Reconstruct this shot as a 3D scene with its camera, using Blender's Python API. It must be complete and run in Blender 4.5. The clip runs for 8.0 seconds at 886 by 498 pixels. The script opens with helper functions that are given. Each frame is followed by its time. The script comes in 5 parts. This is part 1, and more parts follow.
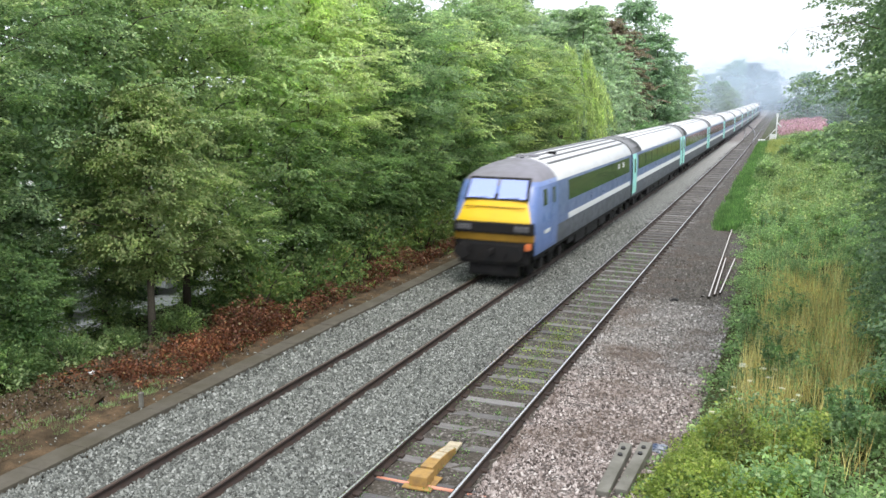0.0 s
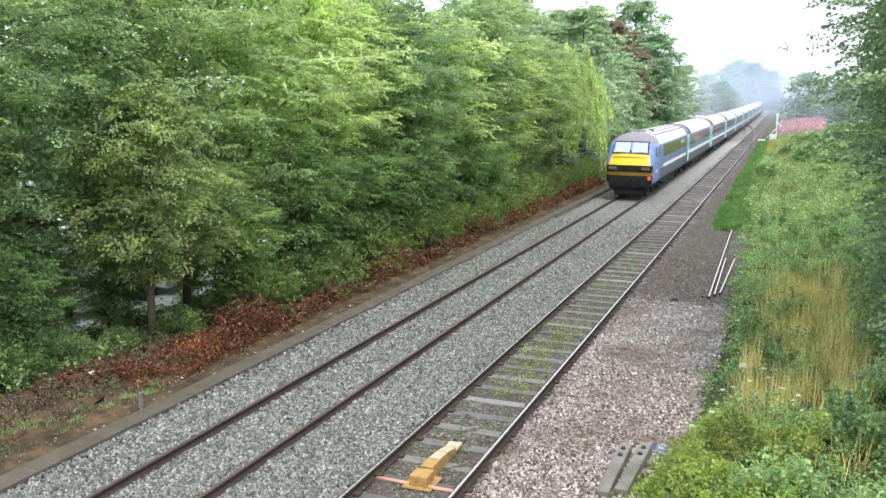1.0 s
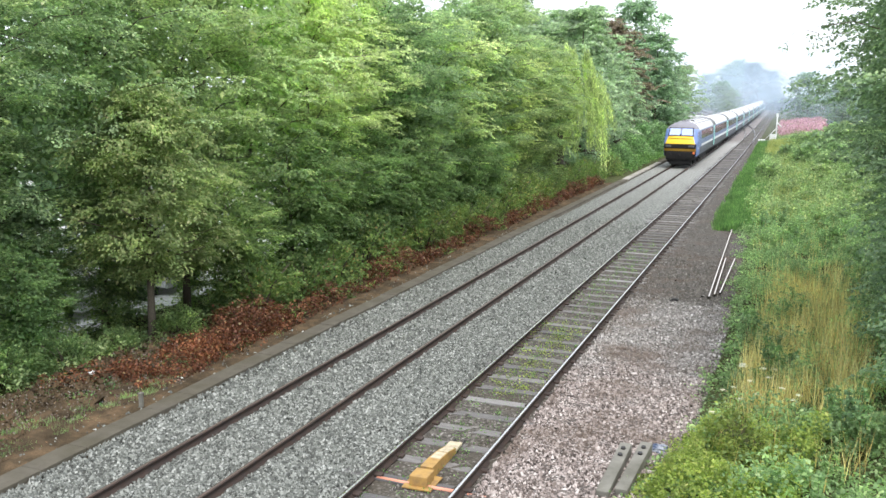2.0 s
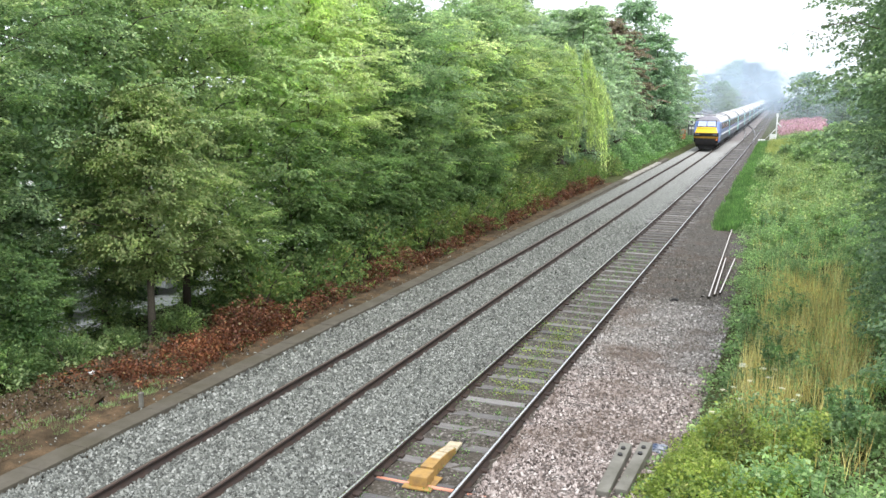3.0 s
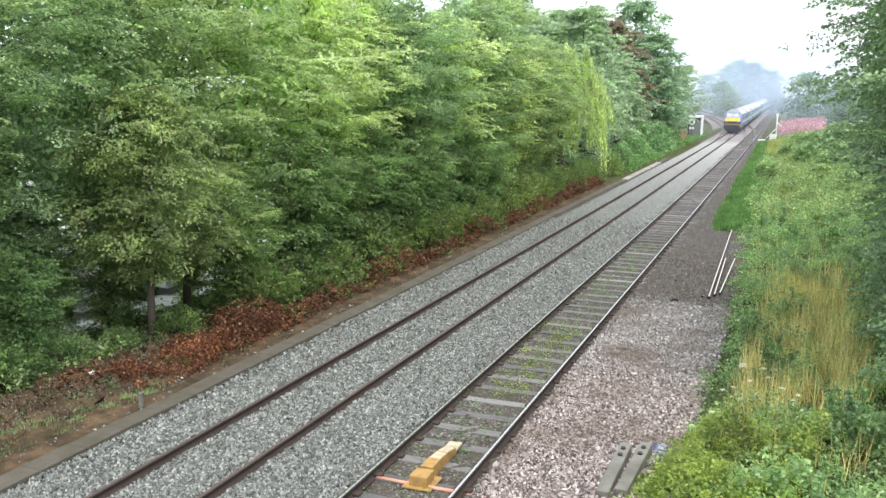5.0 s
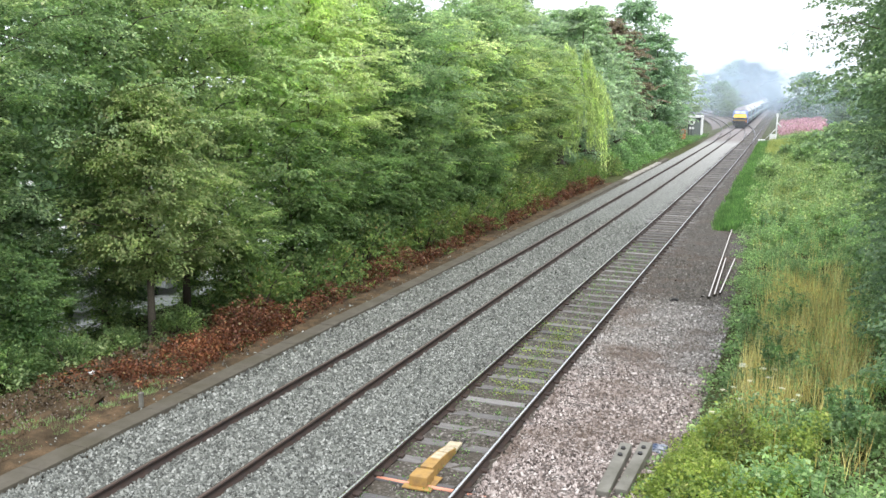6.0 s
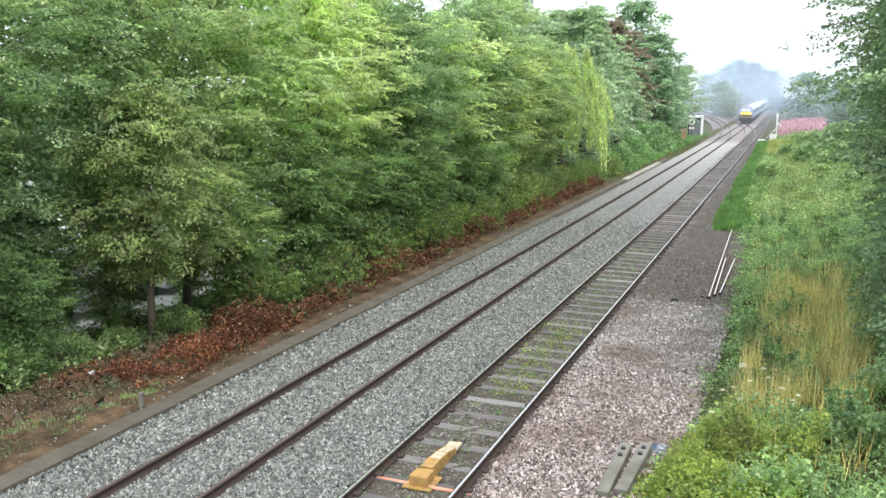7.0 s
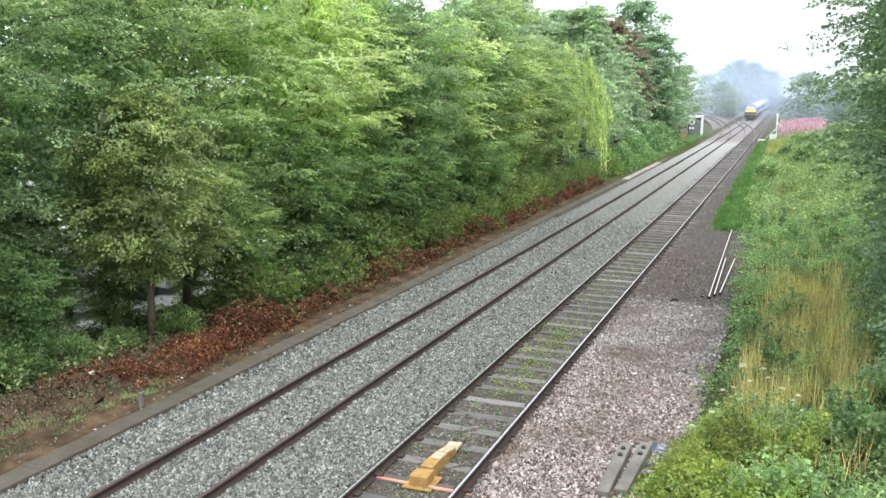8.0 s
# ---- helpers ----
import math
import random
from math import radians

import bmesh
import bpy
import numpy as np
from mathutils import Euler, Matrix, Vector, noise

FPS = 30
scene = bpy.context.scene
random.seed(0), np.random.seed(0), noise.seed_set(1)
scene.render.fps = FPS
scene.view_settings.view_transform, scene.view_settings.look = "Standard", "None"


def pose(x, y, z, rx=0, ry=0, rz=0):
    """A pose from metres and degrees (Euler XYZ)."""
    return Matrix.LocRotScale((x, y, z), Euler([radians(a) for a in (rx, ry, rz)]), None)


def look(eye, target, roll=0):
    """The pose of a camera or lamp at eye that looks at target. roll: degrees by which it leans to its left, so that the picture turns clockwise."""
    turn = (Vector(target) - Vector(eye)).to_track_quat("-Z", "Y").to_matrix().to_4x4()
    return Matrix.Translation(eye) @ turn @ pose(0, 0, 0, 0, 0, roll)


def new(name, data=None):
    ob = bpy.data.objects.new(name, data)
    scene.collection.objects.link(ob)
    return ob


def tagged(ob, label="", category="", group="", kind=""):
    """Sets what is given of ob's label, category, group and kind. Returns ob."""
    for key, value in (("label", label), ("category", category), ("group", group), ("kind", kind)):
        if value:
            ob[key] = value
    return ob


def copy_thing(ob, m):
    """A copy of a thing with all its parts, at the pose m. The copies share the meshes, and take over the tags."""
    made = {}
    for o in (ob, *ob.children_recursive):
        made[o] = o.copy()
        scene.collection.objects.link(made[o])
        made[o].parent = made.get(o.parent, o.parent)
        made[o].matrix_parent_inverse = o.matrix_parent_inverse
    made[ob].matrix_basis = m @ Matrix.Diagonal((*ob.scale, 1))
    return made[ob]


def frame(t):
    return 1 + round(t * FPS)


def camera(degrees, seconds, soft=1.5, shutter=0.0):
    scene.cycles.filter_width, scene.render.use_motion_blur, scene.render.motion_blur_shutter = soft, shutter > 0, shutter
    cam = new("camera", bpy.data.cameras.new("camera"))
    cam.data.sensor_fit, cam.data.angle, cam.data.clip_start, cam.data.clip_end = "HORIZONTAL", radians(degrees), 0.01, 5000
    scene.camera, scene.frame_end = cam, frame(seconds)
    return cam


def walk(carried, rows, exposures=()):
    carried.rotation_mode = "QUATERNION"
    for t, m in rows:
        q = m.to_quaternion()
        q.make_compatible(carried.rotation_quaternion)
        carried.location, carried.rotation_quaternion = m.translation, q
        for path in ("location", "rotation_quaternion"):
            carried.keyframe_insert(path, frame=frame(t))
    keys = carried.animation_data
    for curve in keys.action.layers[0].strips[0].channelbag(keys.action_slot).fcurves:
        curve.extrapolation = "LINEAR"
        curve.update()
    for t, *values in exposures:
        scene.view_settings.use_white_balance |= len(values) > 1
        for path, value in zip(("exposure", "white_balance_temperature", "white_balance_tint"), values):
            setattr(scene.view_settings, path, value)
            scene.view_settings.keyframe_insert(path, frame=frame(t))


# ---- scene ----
cam = camera(52.12, 8.0, soft=1.5, shutter=0.5)
EYE = (5.103, 0.0, 5.9227)
VIEW = look(EYE, (1.6128, 9.2174, 4.2325), 0.7175)
walk(cam, [(0.0, VIEW), (8.0, VIEW)], exposures=[(0.0, 0.5), (0.4, 0.7), (1.0, 0.73), (8.0, 0.73)])

# ---- overcast daylight ----
world = bpy.data.worlds.new("overcast_sky")
scene.world = world
world.use_nodes = True
wn, wl = world.node_tree.nodes, world.node_tree.links
sky = wn.new("ShaderNodeTexSky")
sky.sky_type = "NISHITA"
sky.sun_disc = False
sky.sun_elevation, sky.sun_rotation = radians(62), radians(142)
sky.air_density, sky.dust_density, sky.ozone_density = 1.0, 6.0, 1.0
veil = wn.new("ShaderNodeMix")
veil.data_type = "RGBA"
veil.inputs[0].default_value = 0.72
veil.inputs[7].default_value = (10.9, 11.5, 12.6, 1)
wl.new(sky.outputs[0], veil.inputs[6])
wl.new(veil.outputs[2], wn["Background"].inputs[0])
wn["Background"].inputs[1].default_value = 0.12

sun = new("sun", bpy.data.lights.new("sun", "SUN"))
sun.data.energy, sun.data.angle, sun.data.color = 1.5, radians(20), (1.0, 0.96, 0.9)
sun.matrix_world = look((14, -18, 44), (0, 0, 0))


# ---- materials ----
class Mat:
    """A node material with a principled surface and a few shortcuts."""

    def __init__(self, name, rough=0.8, metal=0.0, spec=0.4):
        self.m = bpy.data.materials.new(name)
        self.m.use_nodes = True
        self.n, self.l = self.m.node_tree.nodes, self.m.node_tree.links
        self.b = self.n["Principled BSDF"]
        self.b.inputs["Roughness"].default_value = rough
        self.b.inputs["Metallic"].default_value = metal
        self.b.inputs["Specular IOR Level"].default_value = spec
        self.coord = None

    def at(self):
        if self.coord is None:
            g = self.n.new("ShaderNodeNewGeometry")
            self.coord = g.outputs["Position"]
        return self.coord

    def local(self):
        return self.n.new("ShaderNodeTexCoord").outputs["Object"]

    def noise(self, scale, detail=4.0, rough=0.6, vec=None, stretch=None):
        t = self.n.new("ShaderNodeTexNoise")
        t.inputs["Scale"].default_value, t.inputs["Detail"].default_value = scale, detail
        t.inputs["Roughness"].default_value = rough
        v = vec or self.at()
        if stretch:
            mp = self.n.new("ShaderNodeMapping")
            mp.inputs["Scale"].default_value = stretch
            self.l.new(v, mp.inputs["Vector"])
            v = mp.outputs[0]
        self.l.new(v, t.inputs["Vector"])
        return t.outputs["Fac"]

    def voronoi(self, scale, out="Distance", feature="F1"):
        t = self.n.new("ShaderNodeTexVoronoi")
        t.feature = feature
        t.inputs["Scale"].default_value = scale
        self.l.new(self.at(), t.inputs["Vector"])
        return t.outputs[out]

    def ramp(self, fac, stops):
        r = self.n.new("ShaderNodeValToRGB")
        e = r.color_ramp.elements
        while len(e) < len(stops):
            e.new(0.5)
        for k, (p, c) in zip(e, stops):
            k.position, k.color = p, (*c, 1) if len(c) == 3 else c
        self.l.new(fac, r.inputs[0])
        return r.outputs[0]

    def mix(self, fac, a, b, mode="MIX"):
        x = self.n.new("ShaderNodeMix")
        x.data_type, x.blend_type = "RGBA", mode
        for sock, v in ((0, fac), (6, a), (7, b)):
            if isinstance(v, (int, float)):
                x.inputs[sock].default_value = v
            elif isinstance(v, tuple):
                x.inputs[sock].default_value = (*v, 1)
            else:
                self.l.new(v, x.inputs[sock])
        return x.outputs[2]

    def color(self, c):
        if isinstance(c, tuple):
            self.b.inputs["Base Color"].default_value = (*c, 1)
        else:
            self.l.new(c, self.b.inputs["Base Color"])
        return self

    def bump(self, fac, strength=0.4, dist=0.02):
        k = self.n.new("ShaderNodeBump")
        k.inputs["Strength"].default_value, k.inputs["Distance"].default_value = strength, dist
        self.l.new(fac, k.inputs["Height"])
        self.l.new(k.outputs[0], self.b.inputs["Normal"])
        return self

    def rough(self, fac, a, b):
        r = self.ramp(fac, [(0.3, (a, a, a)), (0.7, (b, b, b))])
        self.l.new(r, self.b.inputs["Roughness"])
        return self

    def island(self):
        return self.n.new("ShaderNodeNewGeometry").outputs["Random Per Island"]

    def each(self):
        return self.n.new("ShaderNodeObjectInfo").outputs["Random"]


def leaf_mat(name, stops, warm=None, through_light=0.45, patch=0.35):
    """Foliage: colour by leaf, by branch and by tree, with light coming through the blade."""
    k = Mat(name, rough=0.55, spec=0.3)
    c = k.ramp(k.island(), stops)
    lo, hi = 1 - patch, 1 + patch
    c = k.mix(1.0, c, k.ramp(k.noise(patch * 2.2, 2.0), [(0.3, (lo, lo, lo * 0.95)), (0.7, (hi, hi, hi * 0.9))]), "MULTIPLY")
    c = k.mix(1.0, c, k.ramp(k.each(), [(0.0, (0.9, 0.95, 0.98)), (0.5, (1, 1, 1)), (1.0, (1.1, 1.04, 0.92))]), "MULTIPLY")
    c = k.mix(1.0, c, k.ramp(k.noise(2.6, 3.0, 0.55), [(0.32, (1 - 0.9 * patch,) * 3), (0.5, (1, 1, 1)), (0.68, (1 + 1.1 * patch, 1 + patch, 1 + 0.5 * patch))]), "MULTIPLY")
    if warm:
        c = k.mix(k.ramp(k.noise(1.3, 3.0), [(0.66, (0, 0, 0)), (0.78, (0.7, 0.7, 0.7))]), c, warm)
    k.color(c)
    tr = k.n.new("ShaderNodeBsdfTranslucent")
    k.l.new(k.mix(1.0, c, (1.3, 1.45, 1.05), "MULTIPLY"), tr.inputs[0])
    mx = k.n.new("ShaderNodeMixShader")
    mx.inputs[0].default_value = through_light
    k.l.new(k.b.outputs[0], mx.inputs[1])
    k.l.new(tr.outputs[0], mx.inputs[2])
    k.l.new(mx.outputs[0], k.n["Material Output"].inputs["Surface"])
    return k.m


def plain(name, colour, rough=0.5, metal=0.0, dirt=(0.12, 0.1, 0.08), amount=0.35, scale=2.5, spec=0.4, moving=False):
    """Paint or metal with streaks of dirt."""
    k = Mat(name, rough, metal, spec)
    v = k.local() if moving else None
    f = k.ramp(k.noise(scale, 6.0, 0.7, v), [(0.42, (0, 0, 0)), (0.8, (amount,) * 3)])
    k.color(k.mix(f, colour, dirt))
    k.rough(k.noise(scale * 2, 3.0, 0.6, v), max(rough - 0.1, 0.02), min(rough + 0.15, 1))
    return k.m


def ballast_mat(name, stops, stain=None, far_glare=False):
    k = Mat(name, 0.9, spec=0.2)
    cells = k.voronoi(22.0, "Color")
    g = k.n.new("ShaderNodeSeparateColor")
    k.l.new(cells, g.inputs[0])
    c = k.ramp(g.outputs[0], stops)
    # shade in the gaps between stones is put into the colour
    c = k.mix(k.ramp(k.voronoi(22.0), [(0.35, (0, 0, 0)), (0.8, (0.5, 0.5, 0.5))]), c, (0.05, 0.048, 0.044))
    if stain:
        c = k.mix(k.ramp(k.noise(0.55, 4.0), [(0.45, (0, 0, 0)), (0.68, (0.7, 0.7, 0.7))]), c, stain)
    if far_glare:
        # sky glare and haze painted in, paler with distance; then brown stone
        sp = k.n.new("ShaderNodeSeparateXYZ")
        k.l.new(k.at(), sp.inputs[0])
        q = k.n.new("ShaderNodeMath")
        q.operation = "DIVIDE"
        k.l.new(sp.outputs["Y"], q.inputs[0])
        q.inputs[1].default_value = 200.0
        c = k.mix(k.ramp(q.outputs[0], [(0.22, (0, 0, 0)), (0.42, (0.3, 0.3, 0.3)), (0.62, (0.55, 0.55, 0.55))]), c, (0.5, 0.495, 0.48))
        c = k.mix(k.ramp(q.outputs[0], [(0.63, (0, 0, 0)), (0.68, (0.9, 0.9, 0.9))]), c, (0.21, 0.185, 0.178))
    return k.color(c).bump(k.voronoi(22.0), -0.9, 0.04).m


def stone_mat(name, stops, stain=None):
    k = Mat(name, 0.85, spec=0.25)
    c = k.ramp(k.island(), stops)
    c = k.mix(0.5, c, k.ramp(k.noise(60.0, 2.0), [(0.3, (0.55, 0.55, 0.55)), (0.7, (1.3, 1.3, 1.3))]), "MULTIPLY")
    if stain:
        c = k.mix(k.ramp(k.noise(0.55, 4.0), [(0.45, (0, 0, 0)), (0.7, (0.75, 0.75, 0.75))]), c, stain)
    return k.color(c).m


def earth_mat(name, a, b, c3, scale=1.2):
    k = Mat(name, 0.95, spec=0.1)
    c = k.ramp(k.noise(scale, 8.0, 0.7), [(0.3, a), (0.5, b), (0.7, c3)])
    c = k.mix(0.4, c, k.ramp(k.noise(scale * 25, 3.0), [(0.3, (0.4, 0.4, 0.4)), (0.7, (1.5, 1.5, 1.5))]), "MULTIPLY")
    return k.color(c).bump(k.noise(scale * 12, 6.0, 0.7), 0.6, 0.05).m


GREY_STOPS = [(0.0, (0.05, 0.053, 0.049)), (0.33, (0.115, 0.123, 0.112)), (0.66, (0.185, 0.197, 0.179)), (0.9, (0.28, 0.295, 0.272)), (1.0, (0.4, 0.415, 0.39))]
PINK_STOPS = [(0.0, (0.05, 0.04, 0.036)), (0.3, (0.18, 0.15, 0.135)), (0.65, (0.34, 0.29, 0.27)), (0.9, (0.45, 0.4, 0.375)), (1.0, (0.66, 0.61, 0.58))]
SHOULDER_GREY = [(0.0, (0.085, 0.08, 0.074)), (0.3, (0.2, 0.187, 0.172)), (0.65, (0.31, 0.292, 0.272)), (0.9, (0.42, 0.4, 0.38)), (1.0, (0.6, 0.58, 0.56))]
DIRTY_STOPS = [(0.0, (0.044, 0.040, 0.034)), (0.5, (0.093, 0.084, 0.071)), (0.85, (0.151, 0.138, 0.120)), (1.0, (0.284, 0.266, 0.249))]
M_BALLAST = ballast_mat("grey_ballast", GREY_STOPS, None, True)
M_FOUR_FOOT = ballast_mat("dirty_ballast", DIRTY_STOPS, (0.06, 0.05, 0.035))


def zoned(k, pink, grey, brown):
    """Pink stone near by, grey further on, then brown dirt, with ragged borders along the line."""
    sp = k.n.new("ShaderNodeSeparateXYZ")
    k.l.new(k.at(), sp.inputs[0])
    m = k.n.new("ShaderNodeMath")
    m.operation = "MULTIPLY_ADD"
    k.l.new(k.noise(0.7, 5.0, 0.7), m.inputs[0])
    m.inputs[1].default_value = 9.0
    k.l.new(sp.outputs["Y"], m.inputs[2])
    d = k.n.new("ShaderNodeMath")
    d.operation = "DIVIDE"
    k.l.new(m.outputs[0], d.inputs[0])
    d.inputs[1].default_value = 50.0
    a = k.mix(k.ramp(d.outputs[0], [(0.45, (0, 0, 0)), (0.53, (1, 1, 1))]), pink, grey)
    return k.mix(k.ramp(d.outputs[0], [(0.615, (0, 0, 0)), (0.655, (1, 1, 1))]), a, brown)


def zoned_stone():
    k = Mat("shoulder_stone", 0.85, spec=0.25)
    i = k.island()
    c = zoned(k, k.ramp(i, PINK_STOPS), k.ramp(i, SHOULDER_GREY), k.ramp(i, DIRTY_STOPS))
    c = k.mix(0.5, c, k.ramp(k.noise(60.0, 2.0), [(0.3, (0.55,) * 3), (0.7, (1.3,) * 3)]), "MULTIPLY")
    c = k.mix(k.ramp(k.noise(0.55, 4.0), [(0.46, (0, 0, 0)), (0.66, (0.85,) * 3)]), c, (0.12, 0.09, 0.07))
    return k.color(c).m


def zoned_bed():
    k = Mat("shoulder_ballast", 0.9, spec=0.2)
    g = k.n.new("ShaderNodeSeparateColor")
    k.l.new(k.voronoi(24.0, "Color"), g.inputs[0])
    i = g.outputs[0]
    c = zoned(k, k.ramp(i, PINK_STOPS), k.ramp(i, SHOULDER_GREY), k.ramp(i, DIRTY_STOPS))
    # gaps between the shoulder stones carry painted shade
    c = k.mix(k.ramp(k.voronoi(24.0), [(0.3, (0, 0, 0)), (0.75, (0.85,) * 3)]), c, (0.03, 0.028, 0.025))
    c = k.mix(k.ramp(k.noise(0.55, 4.0), [(0.5, (0, 0, 0)), (0.7, (0.7,) * 3)]), c, (0.1, 0.075, 0.06))
    return k.color(c).bump(k.voronoi(24.0), -0.9, 0.04).m


M_SHOULDER = zoned_bed()
M_STONE_PINK = zoned_stone()
M_STONE = stone_mat("grey_stone", GREY_STOPS)
M_PEBBLE = stone_mat("pale_pebble", [(0.0, (0.058, 0.046, 0.034)), (0.6, (0.138, 0.110, 0.086)), (0.9, (0.219, 0.190, 0.162)), (1.0, (0.346, 0.328, 0.299))])
M_STONE_DIRTY = stone_mat("dirty_stone", DIRTY_STOPS)
M_GROUND = earth_mat("grassy_ground", (0.045, 0.05, 0.022), (0.065, 0.075, 0.03), (0.09, 0.08, 0.045))
M_SOIL = earth_mat("brown_soil", (0.031, 0.024, 0.016), (0.075, 0.055, 0.034), (0.166, 0.112, 0.066), 1.6)
M_CARPARK = earth_mat("pale_concrete_yard", (0.5, 0.5, 0.49), (0.58, 0.58, 0.57), (0.68, 0.68, 0.67), 0.5)


def concrete(name, tone, moss=(0.1, 0.095, 0.06)):
    k = Mat(name, 0.9, spec=0.2)
    c = k.ramp(k.noise(3.0, 8.0, 0.7), [(0.3, tuple(v * 0.7 for v in tone)), (0.6, tone), (0.8, tuple(v * 1.2 for v in tone))])
    c = k.mix(k.ramp(k.noise(0.9, 5.0), [(0.45, (0, 0, 0)), (0.7, (0.7, 0.7, 0.7))]), c, moss)
    return k.color(c).bump(k.noise(40.0, 5.0), 0.4, 0.01).m


M_TROUGH = concrete("weathered_concrete", (0.114, 0.103, 0.083), (0.071, 0.064, 0.043))
M_CONCRETE = concrete("stained_concrete", (0.21, 0.205, 0.18), (0.09, 0.088, 0.068))


def wood_mat(name, tone):
    k = Mat(name, 0.75, spec=0.35)
    c = k.ramp(k.noise(3.0, 7.0, 0.7, None, (1.2, 22.0, 22.0)), [(0.3, tuple(v * 0.5 for v in tone)), (0.55, tone), (0.8, tuple(v * 1.7 for v in tone))])
    t = k.each()
    c = k.mix(1.0, c, k.ramp(t, [(0, (0.7, 0.7, 0.72)), (0.6, (1.1, 1.08, 1.05)), (1, (1.7, 1.7, 1.7))]), "MULTIPLY")
    return k.color(c).bump(k.noise(3.0, 6.0, 0.7, None, (1.5, 30.0, 30.0)), 0.5, 0.01).m


M_SLEEPER = wood_mat("creosoted_timber", (0.15, 0.145, 0.142))
M_RAIL_RUST = plain("rusty_steel", (0.04, 0.03, 0.026), 0.8, 0.0, (0.1, 0.058, 0.04), 0.6, 6.0)
M_RAIL_TOP = plain("worn_bright_steel", (0.68, 0.68, 0.67), 0.26, 1.0, (0.3, 0.26, 0.23), 0.3, 4.0)
M_RAIL_TOP_BROWN = plain("dull_running_steel", (0.17, 0.13, 0.11), 0.45, 0.6, (0.12, 0.07, 0.05), 0.5, 4.0)
M_YELLOW = plain("chipped_yellow_paint", (0.387, 0.234, 0.068), 0.65, 0.0, (0.180, 0.117, 0.068), 1.0, 5.0)
M_PALE_YELLOW = plain("faded_yellow_paint", (0.5, 0.44, 0.31), 0.7, 0.0, (0.2, 0.15, 0.1), 0.9, 7.0)
M_ORANGE = plain("orange_plastic", (0.7, 0.3, 0.2), 0.5, 0.0, (0.4, 0.25, 0.2), 0.4, 12.0)
M_WHITE = plain("white_paint", (0.78, 0.79, 0.78), 0.5, 0.0, (0.4, 0.4, 0.38), 0.3, 1.5)
M_DARK = plain("dark_steel", (0.03, 0.03, 0.032), 0.6, 0.2, (0.08, 0.07, 0.06), 0.5, 3.0)
M_PALE_CONCRETE = concrete("pale_concrete", (0.42, 0.4, 0.37))
# grey-green set dark, as the hut's shaded inside looks
M_DIM_INSIDE = plain("dim_inside_grey_green", (0.13, 0.15, 0.14), 0.6, 0.0, (0.15, 0.15, 0.14), 0.4, 1.0)
M_BARK = wood_mat("grey_brown_bark", (0.1, 0.085, 0.065))

# train paint lies in each vehicle's own space
M_BLUE = plain("blue_coach_paint", (0.14, 0.22, 0.47), 0.32, 0.0, (0.13, 0.15, 0.22), 0.35, 1.2, 0.5, True)
M_SIDE = plain("slate_blue_coach_paint", (0.125, 0.185, 0.36), 0.35, 0.0, (0.13, 0.15, 0.21), 0.4, 1.2, 0.5, True)
M_SKIRT = plain("grey_lower_paint", (0.095, 0.108, 0.135), 0.5, 0.0, (0.07, 0.065, 0.06), 0.6, 1.5, 0.4, True)
M_ROOF = plain("light_grey_roof_paint", (0.66, 0.67, 0.67), 0.5, 0.0, (0.4, 0.4, 0.4), 0.35, 1.0, 0.4, True)
M_DOME = plain("dark_grey_roof_paint", (0.21, 0.205, 0.235), 0.55, 0.0, (0.14, 0.13, 0.12), 0.5, 1.5, 0.4, True)
M_FRONT_YELLOW = plain("bright_yellow_paint", (0.9, 0.565, 0.02), 0.4, 0.0, (0.5, 0.33, 0.04), 0.25, 1.6, 0.5, True)
M_LOW_YELLOW = plain("grimy_yellow_paint", (0.36, 0.2, 0.02), 0.55, 0.0, (0.2, 0.12, 0.02), 0.6, 2.5, 0.4, True)
M_STRIPE = plain("white_stripe_paint", (0.74, 0.76, 0.78), 0.4, 0.0, (0.5, 0.5, 0.5), 0.25, 1.6, 0.4, True)
M_TURQ = plain("turquoise_door_paint", (0.36, 0.78, 0.71), 0.4, 0.0, (0.3, 0.5, 0.5), 0.2, 1.6, 0.4, True)
M_BLACK = plain("black_underframe", (0.012, 0.012, 0.013), 0.75, 0.0, (0.032, 0.026, 0.022), 0.6, 2.0, 0.25, True)
M_GLASS = plain("dark_window_glass", (0.02, 0.025, 0.022), 0.06, 0.0, (0.05, 0.05, 0.045), 0.3, 1.0, 0.8, True)
# metallic lavender base stands in for bright sky reflected in the glass
M_SCREEN = plain("sky_bright_windscreen_glass", (0.4, 0.48, 0.82), 0.06, 0.75, (0.34, 0.4, 0.62), 0.25, 1.0, 1.0, True)
M_LAMP = plain("lamp_glass", (0.09, 0.09, 0.1), 0.2, 0.0, (0.2, 0.2, 0.2), 0.4, 6.0, 0.6, True)
M_RED = plain("orange_red_paint", (0.75, 0.2, 0.06), 0.5, 0.0, (0.3, 0.12, 0.08), 0.4, 3.0, 0.4, True)

HORNBEAM = [(0.0, (0.182, 0.261, 0.154)), (0.45, (0.268, 0.374, 0.220)), (0.8, (0.357, 0.469, 0.274)), (1.0, (0.514, 0.581, 0.366))]
L_HORNBEAM = leaf_mat("hornbeam_leaf", HORNBEAM, (0.27, 0.27, 0.115))
L_LIME = leaf_mat("fresh_hornbeam_leaf", [(0.0, (0.356, 0.446, 0.248)), (0.5, (0.461, 0.571, 0.320)), (1.0, (0.719, 0.767, 0.447))])
